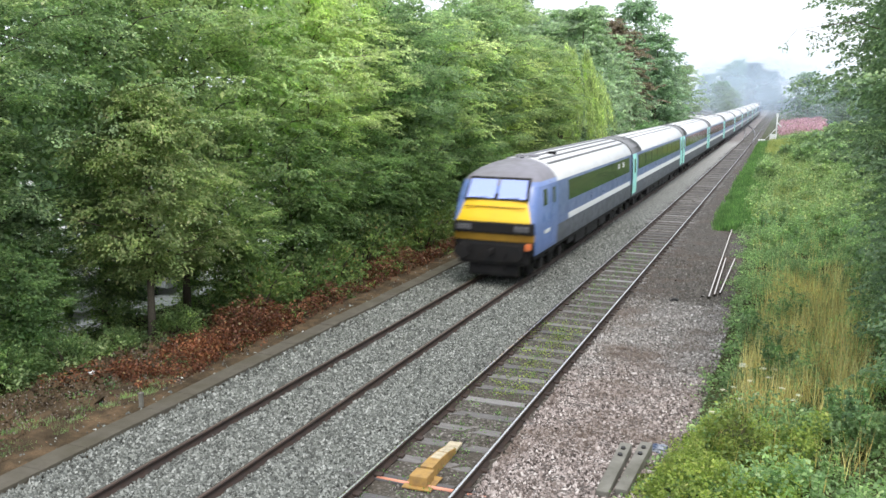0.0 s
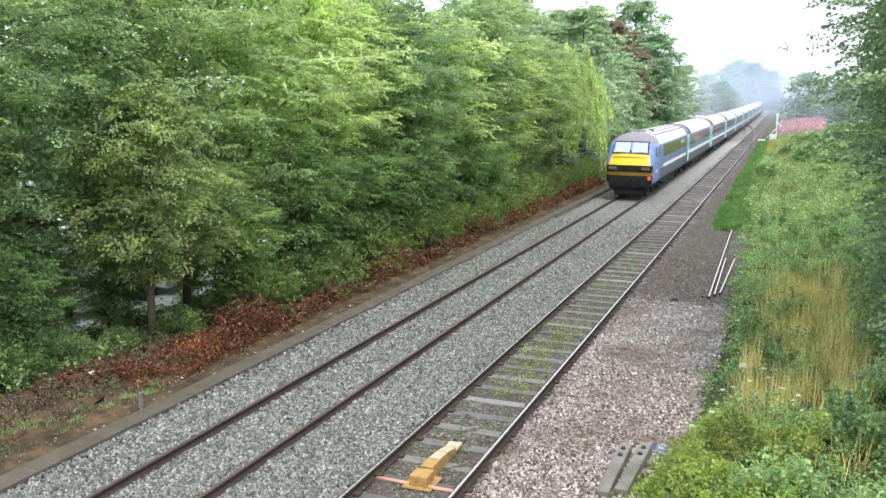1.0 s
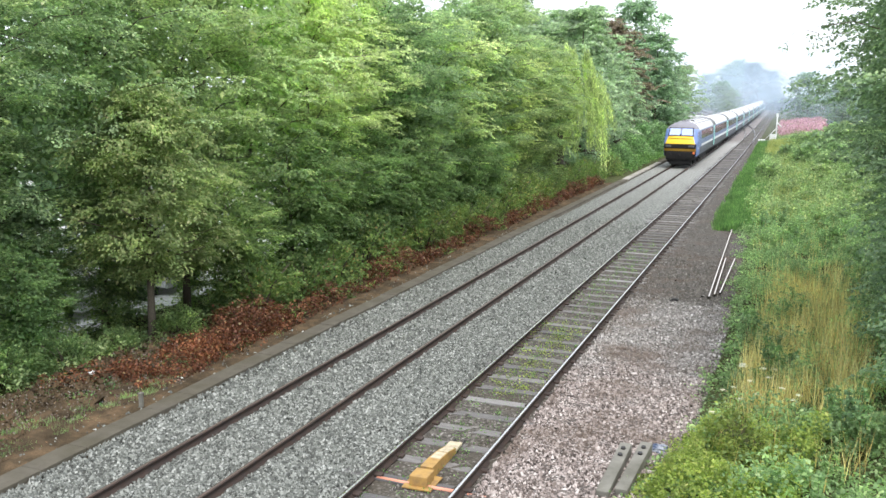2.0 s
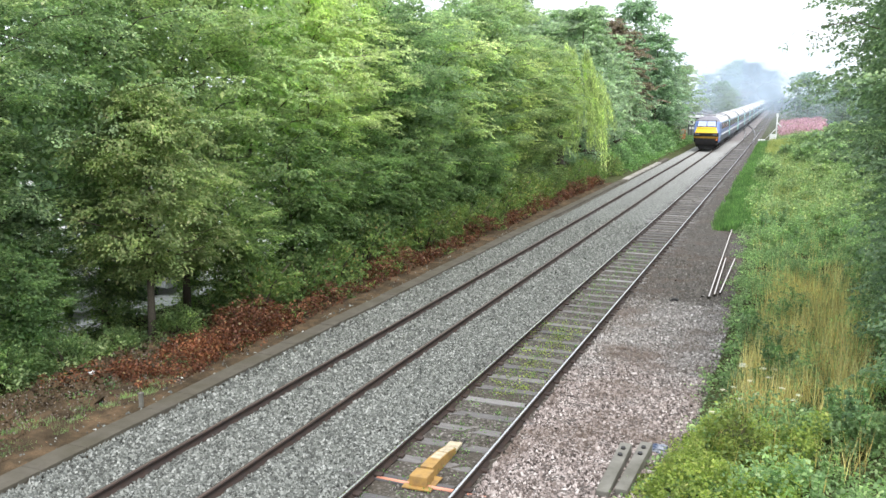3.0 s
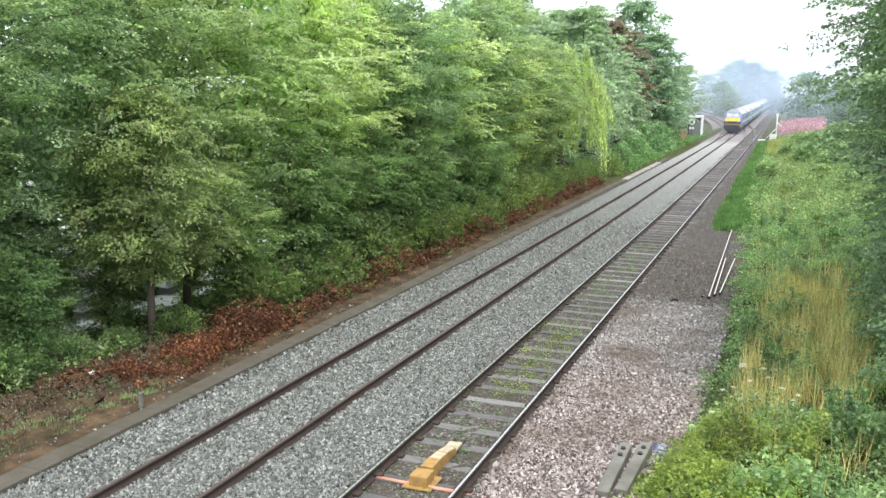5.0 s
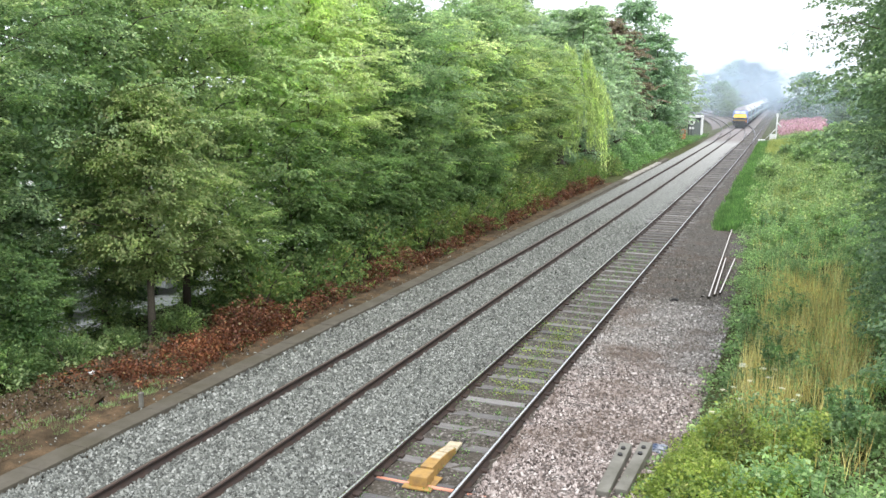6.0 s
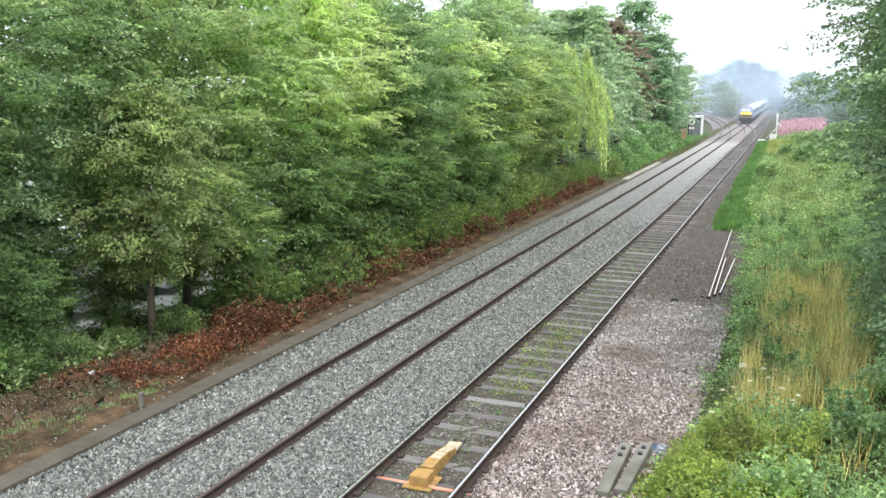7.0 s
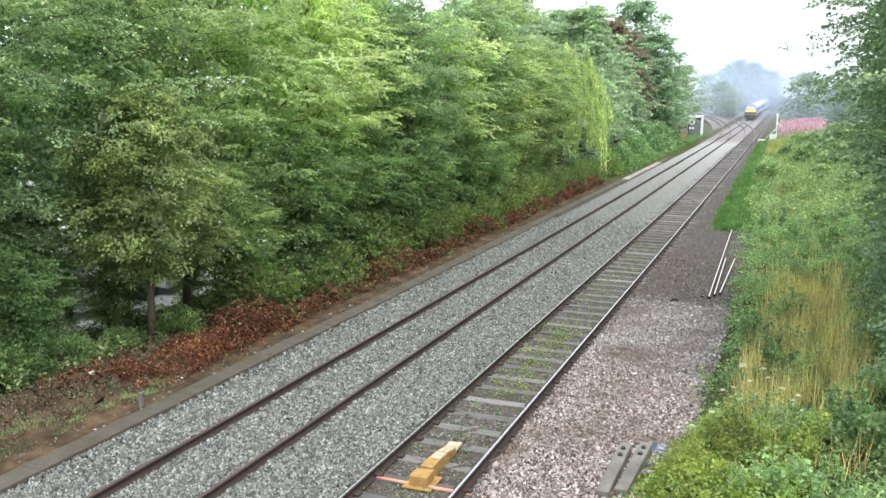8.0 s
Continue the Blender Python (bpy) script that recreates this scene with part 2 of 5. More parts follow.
L_DARK = leaf_mat("dark_leaf", [(0.0, (0.095, 0.150, 0.083)), (0.6, (0.187, 0.259, 0.150)), (1.0, (0.365, 0.413, 0.250))])
L_OAK = leaf_mat("deep_green_leaf", [(0.0, (0.14, 0.237, 0.113)), (0.6, (0.188, 0.304, 0.149)), (1.0, (0.31, 0.428, 0.225))])
L_BANK = leaf_mat("grey_green_maple_leaf", [(0.0, (0.137, 0.214, 0.133)), (0.6, (0.19, 0.287, 0.178)), (1.0, (0.333, 0.434, 0.281))], None, 0.35)
# distance haze is mixed into this leaf colour: paler, greyer green
L_TALL_HAZED = leaf_mat("hazed_tall_tree_leaf", [(0.0, (0.251, 0.345, 0.263)), (0.6, (0.333, 0.438, 0.334)), (1.0, (0.465, 0.566, 0.452))])
L_TAWNY = leaf_mat("olive_tawny_leaf", [(0.0, (0.18, 0.255, 0.115)), (0.5, (0.246, 0.332, 0.153)), (0.85, (0.323, 0.38, 0.191)), (1.0, (0.418, 0.418, 0.253))])
L_WILLOW = leaf_mat("willow_leaf", [(0.0, (0.320, 0.411, 0.174)), (0.6, (0.499, 0.580, 0.267)), (1.0, (0.812, 0.835, 0.424))])
L_DEAD = leaf_mat("rust_brown_dead_leaf", [(0.0, (0.058, 0.024, 0.017)), (0.5, (0.147, 0.055, 0.033)), (0.9, (0.224, 0.099, 0.058)), (1.0, (0.252, 0.200, 0.116))], None, 0.2)
L_COPPER = leaf_mat("copper_leaf", [(0.0, (0.147, 0.122, 0.107)), (0.6, (0.254, 0.200, 0.184)), (1.0, (0.403, 0.334, 0.280))])
L_NETTLE = leaf_mat("nettle_leaf", [(0.0, (0.144, 0.243, 0.13)), (0.5, (0.226, 0.356, 0.195)), (0.9, (0.336, 0.487, 0.268)), (1.0, (0.468, 0.582, 0.376))], (0.272, 0.346, 0.203))
# darker hornbeam green, with shade of the taller crowns in the leaf colour
L_LOW_SHADE = leaf_mat("shade_painted_hornbeam_leaf", [(0.0, (0.115, 0.189, 0.095)), (0.5, (0.182, 0.284, 0.135)), (0.9, (0.270, 0.378, 0.176)), (1.0, (0.405, 0.486, 0.230))], (0.270, 0.230, 0.108))
L_BRIAR = leaf_mat("briar_leaf", [(0.0, (0.107, 0.175, 0.07)), (0.5, (0.166, 0.254, 0.096)), (0.88, (0.265, 0.352, 0.136)), (1.0, (0.383, 0.261, 0.143))])
L_BRAMBLE = leaf_mat("bright_bramble_leaf", [(0.0, (0.182, 0.245, 0.070)), (0.5, (0.273, 0.354, 0.098)), (0.9, (0.396, 0.460, 0.135)), (1.0, (0.498, 0.500, 0.190))])
L_GRASS = leaf_mat("green_grass_blade", [(0.0, (0.081, 0.168, 0.067)), (0.6, (0.138, 0.272, 0.103)), (1.0, (0.228, 0.378, 0.171))])
L_STRAW = leaf_mat("straw_grass_blade", [(0.0, (0.429, 0.334, 0.129)), (0.5, (0.730, 0.579, 0.259)), (1.0, (0.900, 0.871, 0.461))], None, 0.25, 0.2)
L_YELLOW_GRASS = leaf_mat("yellow_grass_blade", [(0.0, (0.230, 0.281, 0.099)), (0.6, (0.383, 0.425, 0.153)), (1.0, (0.535, 0.527, 0.230))], None, 0.3, 0.2)
L_PINK = leaf_mat("pink_flower", [(0.0, (0.362, 0.197, 0.304)), (0.6, (0.575, 0.316, 0.468)), (0.9, (0.638, 0.436, 0.581)), (1.0, (0.298, 0.328, 0.227))], None, 0.3, 0.12)
L_CREAM = leaf_mat("cream_flower", [(0.0, (0.600, 0.576, 0.480)), (1.0, (0.900, 0.876, 0.792))], None, 0.3, 0.1)
# haze over the far trees is painted in as a bluish green
L_FAR_HAZED = leaf_mat("hazed_far_leaf", [(0.0, (0.125, 0.205, 0.138)), (0.6, (0.188, 0.288, 0.193)), (1.0, (0.289, 0.395, 0.275))])


# ---- building helpers ----
def bend(y):
    """Sideways drift of the line, which swings gently to one side far off."""
    return -1.1 * (1.0 - math.exp(-((max(y, 0.0) / 210.0) ** 2)))


def heave(y):
    """Climb of the line and of the land with it, beyond a level stretch."""
    y = np.clip(y, 110, 560)
    return np.where(y < 230, 3.5e-5 * (y - 110) ** 2, 0.504 + 0.0084 * (y - 230))


def climb(y):
    return float(heave(y))


def np_mesh(name, verts, faces, mats, which=None, smooth=False):
    """A mesh from arrays: verts (n, 3), faces (m, 3 or 4)."""
    verts, faces = np.asarray(verts, np.float32), np.asarray(faces, np.int32)
    me = bpy.data.meshes.new(name)
    k = faces.shape[1]
    me.vertices.add(len(verts))
    me.vertices.foreach_set("co", verts.ravel())
    me.loops.add(faces.size)
    me.loops.foreach_set("vertex_index", faces.ravel())
    me.polygons.add(len(faces))
    me.polygons.foreach_set("loop_start", np.arange(0, faces.size, k, dtype=np.int32))
    for m in mats if isinstance(mats, (list, tuple)) else [mats]:
        me.materials.append(m)
    if which is not None:
        me.polygons.foreach_set("material_index", np.asarray(which, np.int32))
    me.update(calc_edges=True)
    me.validate()
    if smooth:
        me.polygons.foreach_set("use_smooth", np.ones(len(faces), bool))
    return me


def part(name, shape, material=None, parent=None, label="", m=None):
    """Links a bmesh or a mesh as one object under a thing or a part."""
    if isinstance(shape, bmesh.types.BMesh):
        me = bpy.data.meshes.new(name)
        shape.to_mesh(me)
        shape.free()
    else:
        me = shape
    if material is not None and not me.materials:
        me.materials.append(material)
    ob = new(name, me)
    if parent is not None:
        ob.parent = parent
    if m is not None:
        ob.matrix_basis = m
    return tagged(ob, label)


def thing(name, label, category, group="", kind="", m=None):
    ob = new(name)
    ob.empty_display_size = 0.3
    if m is not None:
        ob.matrix_basis = m
    return tagged(ob, label, category, group, kind)


def box(x0, x1, y0, y1, z0, z1, bevel=0.0, bm=None):
    bm = bm or bmesh.new()
    r = bmesh.ops.create_cube(bm, size=1, matrix=Matrix.Translation(((x0 + x1) / 2, (y0 + y1) / 2, (z0 + z1) / 2)) @ Matrix.Diagonal((x1 - x0, y1 - y0, z1 - z0, 1)))
    if bevel:
        es = {e for v in r["verts"] for e in v.link_edges}
        bmesh.ops.bevel(bm, geom=list(es), offset=bevel, segments=2, profile=0.6, affect="EDGES")
    return bm


def tube(points, radii, sides=8, bm=None, cap=True):
    """A round, tapered bar through points."""
    bm = bm or bmesh.new()
    pts = [Vector(p) for p in points]
    rings = []
    for i, p in enumerate(pts):
        d = (pts[min(i + 1, len(pts) - 1)] - pts[max(i - 1, 0)]).normalized()
        a = d.cross(Vector((0.3, 0.9, 0.2)) if abs(d.z) > 0.8 else Vector((0, 0, 1))).normalized()
        b = d.cross(a)
        rings.append([bm.verts.new(p + float(radii[i]) * (math.cos(q) * a + math.sin(q) * b)) for q in (2 * math.pi * j / sides for j in range(sides))])
    for r0, r1 in zip(rings, rings[1:]):
        for j in range(sides):
            bm.faces.new((r0[j], r0[(j + 1) % sides], r1[(j + 1) % sides], r1[j])).smooth = True
    if cap:
        bm.faces.new(rings[-1])
        bm.faces.new(rings[0][::-1])
    bmesh.ops.recalc_face_normals(bm, faces=bm.faces[:])
    return bm


def sweep(profile, path, name, mats, which=None):
    """A closed profile of (across, up) carried along path points (x, y, z)."""
    path = np.asarray(path, float)
    d = np.gradient(path[:, :2], axis=0)
    d /= np.linalg.norm(d, axis=1)[:, None]
    side = np.stack([d[:, 1], -d[:, 0]], 1)
    pr = np.asarray(profile, float)
    n, k = len(path), len(pr)
    v = np.empty((n, k, 3))
    v[:, :, :2] = path[:, None, :2] + pr[None, :, :1] * side[:, None, :]
    v[:, :, 2] = path[:, None, 2] + pr[None, :, 1]
    i, j = np.meshgrid(np.arange(n - 1), np.arange(k), indexing="ij")
    jn = (j + 1) % k
    f = np.stack([i * k + j, i * k + jn, (i + 1) * k + jn, (i + 1) * k + j], -1).reshape(-1, 4)
    w = None if which is None else np.asarray(which)[j.ravel()]
    return np_mesh(name, v.reshape(-1, 3), f, mats, w)


def blades(centre, along, across, length, width, fold=0.15):
    """Leaves as folded rhombs: arrays of middles, directions, lengths and widths."""
    n = len(centre)
    length, width = np.broadcast_to(length, n)[:, None], np.broadcast_to(width, n)[:, None]
    up = np.cross(along, across)
    v = np.empty((n, 4, 3))
    v[:, 0] = centre - along * length * 0.5
    v[:, 1] = centre + across * width * 0.5 + up * width * fold - along * length * 0.05
    v[:, 2] = centre + along * length * 0.5 - up * length * fold * 0.6
    v[:, 3] = centre - across * width * 0.5 + up * width * fold - along * length * 0.05
    f = np.arange(n * 4).reshape(n, 4)
    return v.reshape(-1, 3), f


def unit(a):
    return a / np.maximum(np.linalg.norm(a, axis=-1, keepdims=True), 1e-9)


def sprays(rng, tips, outward, per, spread, thick, leaf, droop=0.25, jitter=0.5):
    """Flattened sprays of leaves at tips, each fanning outward and hanging a little."""
    n = len(tips)
    out = unit(outward + rng.normal(0, 0.25, (n, 3)))
    out[:, 2] -= droop
    out = unit(out)
    side = unit(np.cross(out, np.array([0, 0, 1.0]) + rng.normal(0, 0.12, (n, 3))))
    nrm = np.cross(side, out)
    a = rng.uniform(-0.7, 0.9, (n, per)) * spread
    b = rng.normal(0, 0.36, (n, per)) * spread * (1.0 - 0.45 * np.clip(a / spread, 0, 1))
    c = rng.normal(0, thick, (n, per)) - 0.22 * (a ** 2 + b ** 2) / spread
    p = tips[:, None] + a[..., None] * out[:, None] + b[..., None] * side[:, None] + c[..., None] * nrm[:, None]
    k = n * per
    al = unit(np.repeat(out, per, 0) + rng.normal(0, jitter, (k, 3)) + np.repeat(side, per, 0) * np.sign(b.reshape(k, 1)) * 0.5)
    nn = unit(np.repeat(nrm, per, 0) + rng.normal(0, jitter * 0.8, (k, 3)))
    ac = unit(np.cross(nn, al))
    size = leaf * rng.uniform(0.65, 1.25, k)
    return blades(p.reshape(-1, 3), al, ac, size, size * 0.62)


# ---- ground ----
def ground_height(x, y):
    """Height of the earth: a low formation, level land on one side, a bank on the other."""
    h = np.interp(x, [-900, -60, -14, -10, -7.5, -6.3, -5.5, 2.4, 3.4, 5.0, 8.0, 14, 60, 900],
                  [-0.9, -0.9, -0.75, -0.45, -0.22, -0.16, -0.30, -0.30, -0.26, -0.12, 0.35, 0.7, 0.7, 0.7])
    return h


def drift(y):
    return -1.1 * (1.0 - np.exp(-((np.maximum(y, 0.0) / 210.0) ** 2)))


def sheet(name, xs, ys, height, mat, follow=True, rough_by=0.0, seed=1):
    rng = np.random.default_rng(seed)
    gx, gy = np.meshgrid(np.asarray(xs, float), np.asarray(ys, float), indexing="ij")
    z = height(gx, gy) + heave(gy) + (rng.normal(0, 1, gx.shape) * rough_by if rough_by else 0)
    v = np.stack([gx + (drift(gy) if follow else 0), gy, z], -1).reshape(-1, 3)
    a, b = gx.shape
    i, j = np.meshgrid(np.arange(a - 1), np.arange(b - 1), indexing="ij")
    f = np.stack([i * b + j, (i + 1) * b + j, (i + 1) * b + j + 1, i * b + j + 1], -1).reshape(-1, 4)
    return np_mesh(name, v, f, mat, smooth=True)


YS = np.concatenate([np.arange(-40, 60, 1.0), np.arange(60, 200, 5.0), np.arange(200, 500, 25.0), [500, 700, 1000, 1600, 2600]])
XS = np.concatenate([[-900, -400, -150, -80, -60, -40, -25, -18], np.arange(-14, 14.1, 0.5), [18, 25, 40, 60, 100, 250, 900]])
ground = tagged(part("ground", sheet("ground", XS, YS, ground_height, M_GROUND), None), "rough grassy earth beside the railway", "ground", kind="structure")

soil = tagged(part("ground_bare_soil", sheet("soil", np.arange(-9.6, -5.86, 0.15), np.arange(4, 64, 0.3), lambda x, y: ground_height(x, y) + 0.07 + 0.05 * np.sin(x * 5.1 + y) * np.sin(y * 2.3) * np.clip((-6.4 - x) * 2, 0, 1), M_SOIL, True, 0.02), None),
              "bare brown soil with litter under the hedge", "soil", kind="structure")
carpark = tagged(part("pavement_car_park", sheet("carpark", np.linspace(-58, -12.2, 24), np.linspace(-10, 75, 40), lambda x, y: ground_height(x, y) + 0.05, M_CARPARK, False), None),
                 "pale grey concrete yard behind the trees", "yard", kind="structure")


def bed(name, x0, x1, top, mat, y0, y1, label, lumps=0.012, nx=14):
    xs = np.linspace(x0, x1, nx)
    edge = lambda x: np.interp(x, [x0, x0 + 0.25, x1 - 0.25, x1], [-0.12, 0, 0, -0.12])
    ys = np.concatenate([np.arange(y0, min(y1, 70), 0.25), np.arange(70, y1 + 1, 5)]) if y1 > 70 else np.arange(y0, y1, 0.25)
    me = sheet(name, xs, ys, lambda x, y: top + edge(x), mat, True, lumps, 7)
    return tagged(part(name, me), label, "ballast", kind="structure")


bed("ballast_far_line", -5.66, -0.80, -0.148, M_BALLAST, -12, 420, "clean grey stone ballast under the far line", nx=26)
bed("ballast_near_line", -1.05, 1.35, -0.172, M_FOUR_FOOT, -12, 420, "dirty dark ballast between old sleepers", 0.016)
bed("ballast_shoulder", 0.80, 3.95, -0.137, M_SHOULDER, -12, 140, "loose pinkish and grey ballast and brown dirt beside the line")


# ---- railway lines ----
HEAD = 0.035
RAIL = [(-0.07, -0.16), (0.07, -0.16), (0.07, -0.147), (0.012, -0.125), (0.012, -0.04), (HEAD, -0.032), (HEAD, -0.006), (HEAD - 0.006, -0.001), (0.018, 0.0),
        (-0.018, 0.0), (-HEAD + 0.006, -0.001), (-HEAD, -0.006), (-HEAD, -0.032), (-0.012, -0.04), (-0.012, -0.125), (-0.07, -0.147)]
RAIL_WHICH = [0] * 8 + [1] + [0] * 7


def rail_path(centre, off, y0, y1, extra=None, step=2.0):
    ys = np.arange(y0, y1 + step, step)
    return [(centre + off + bend(max(y, 0)) + (extra(y) if extra else 0.0), y, climb(y)) for y in ys]


def track(name, label, centre, y0, y1, top, extra=None):
    t = thing(name, label, "railway track", kind="structure")
    for s in (-0.7525, 0.7525):
        part("rail", sweep(RAIL, rail_path(centre, s, y0, y1, extra), "rail", [M_RAIL_RUST, top], RAIL_WHICH), None, t)
    return t


near_line = track("railway_track_near", "old track with bright worn rails on timber sleepers", 0.0, -12, 420, M_RAIL_TOP)
track("railway_track_far", "rusty brown rails bedded in clean grey ballast", -3.43, -12, 420, M_RAIL_TOP_BROWN)
track("railway_track_branch", "diverging rails curving off through a junction", 0.0, 128, 330, M_RAIL_TOP, lambda y: -6.3e-4 * (y - 128) ** 2)
track("railway_track_siding", "diverging rails curving off the far line", -3.43, 118, 330, M_RAIL_TOP, lambda y: -6.0e-4 * (y - 118) ** 2)
M_JUNCTION = ballast_mat("mauve_brown_ballast", [(0.0, (0.112, 0.092, 0.089)), (0.5, (0.189, 0.162, 0.156)), (1.0, (0.279, 0.257, 0.245))])
for nm, c0, y0, k0 in (("ballast_branch", 0.0, 150, 6.3e-4), ("ballast_siding", -3.43, 140, 6.0e-4)):
    ys = np.arange(y0, 330, 4.0)
    start = 128 if c0 == 0.0 else 118
    pth = [(c0 + bend(y) - k0 * (y - start) ** 2, y, climb(y) - (0.2 if c0 == 0.0 else 0.21)) for y in ys]
    tagged(part(nm, sweep([(-1.9, -0.2), (1.9, -0.2), (1.6, 0.0), (-1.6, 0.0)], pth, nm, [M_JUNCTION])), "grey-brown ballast under diverging rails", "ballast", kind="structure")


ys_j = np.arange(126, 331, 6.0)
across = np.linspace(0, 1, 9)
jx = np.array([[q * -0.9 + (1 - q) * (-5.9 - 6.0e-4 * (y - 118) ** 2) for y in ys_j] for q in across])
jy = np.repeat(ys_j[None], 9, 0)
jv = np.stack([jx + drift(jy), jy, heave(jy) - 0.235 + 0 * jx], -1).reshape(-1, 3)
ji, jj = np.meshgrid(np.arange(8), np.arange(len(ys_j) - 1), indexing="ij")
jf = np.stack([ji * len(ys_j) + jj, (ji + 1) * len(ys_j) + jj, (ji + 1) * len(ys_j) + jj + 1, ji * len(ys_j) + jj + 1], -1).reshape(-1, 4)
tagged(part("ballast_junction", np_mesh("ballast_junction", jv, jf, M_JUNCTION)), "mauve-brown stone spread between the lines of a junction", "ballast", kind="structure")


# ---- foliage makers ----
def crown_profile(kind, u):
    if kind == "hedge":
        return np.interp(u, [0, 0.08, 0.3, 0.5, 0.72, 0.88, 1.0], [0.34, 0.42, 0.58, 0.82, 1.0, 0.85, 0.4])
    if kind == "bank":
        return np.interp(u, [0, 0.15, 0.35, 0.6, 0.8, 1.0], [0.42, 0.5, 0.62, 1.0, 1.0, 0.4])
    if kind == "tall":
        return np.interp(u, [0, 0.15, 0.4, 0.7, 0.9, 1.0], [0.4, 0.85, 1.0, 0.8, 0.45, 0.08])
    return np.sqrt(np.clip(1 - (2 * u - 1) ** 2, 0, 1)) * 0.92 + 0.08


def tree_meshes(seed, height, radius, low, kind, limbs, per_limb, per, spread, leaf, leafmat, droop=0.3, side=None, jitter=0.5, inner=22):
    """Trunk, limbs and crown of one tree, standing at the origin."""
    rng = np.random.default_rng(seed)
    lean = rng.normal(0, 0.02 * height, 2)
    top = height * 0.93
    tp = [(lean[0] * q * q, lean[1] * q * q, q * top - 0.25 * (q == 0)) for q in np.linspace(0, 1, 7)]
    rb = 0.012 * height + 0.02
    trunk = tube(tp, [rb * (1.25 if q == 0 else 1.0 - 0.85 * q) + 0.008 for q in np.linspace(0, 1, 7)], 8)
    arms, tips, outs = [], [], []
    for i in range(limbs):
        u = (i + rng.uniform(0, 1)) / limbs
        z = low + u * (height - low)
        a = rng.uniform(0, 2 * math.pi) if side is None else side + rng.normal(0, 1.15)
        reach = radius * float(crown_profile(kind, u)) * rng.uniform(0.72, 1.18)
        root = min(max(z - reach * 0.55, low * 0.5 + 0.2), top * 0.95)
        q = root / top
        r0 = np.array([lean[0] * q * q, lean[1] * q * q, root])
        d = np.array([math.cos(a), math.sin(a), 0.0])
        end = r0 * [1, 1, 0] + d * reach + [0, 0, z]
        mid = (r0 + end) / 2 + [0, 0, 0.12 * reach]
        if i % 2 == 0:
            arms.append((r0, mid, end))
        w = np.sqrt(rng.uniform(0.08, 1.0, per_limb))[:, None]
        side_v = np.array([-d[1], d[0], 0])
        pts = r0 * (1 - w) ** 2 + 2 * mid * w * (1 - w) + end * w ** 2
        pts = pts + side_v * rng.normal(0, 0.28 * reach, (per_limb, 1)) * w + rng.normal(0, 0.1 * radius, (per_limb, 3)) * [1, 1, 0.3]
        tips.append(pts)
        outs.append(np.repeat(d[None] * 1.0, per_limb, 0) + rng.normal(0, 0.35, (per_limb, 3)) * [1, 1, 0.3])
    v, f = sprays(rng, np.concatenate(tips), np.concatenate(outs), per, spread, 0.035 * spread, leaf, droop, jitter)
    n_in = 170 if kind == "bank" else limbs
    u = rng.uniform(0.05, 0.92, n_in)
    a = rng.uniform(0, 2 * math.pi, n_in)
    ri = radius * crown_profile(kind, u) * rng.uniform(0.1, 0.6, n_in)
    core = np.stack([np.cos(a) * ri, np.sin(a) * ri, low + 0.3 + u * (height - low)], 1)
    v2, f2 = sprays(rng, core, np.stack([np.cos(a), np.sin(a), 0 * a], 1), inner, spread * 0.9, 0.3 * spread, leaf * 1.7, droop, 0.8)
    v, f = np.concatenate([v, v2]), np.concatenate([f, f2 + len(v)])
    crown = np_mesh("crown", v, f, leafmat)
    limb_meshes = []
    for r0, mid, end in arms:
        limb_meshes.append(tube([r0, mid, end], [rb * 0.32, rb * 0.2, 0.01], 5))
    return trunk, limb_meshes, crown


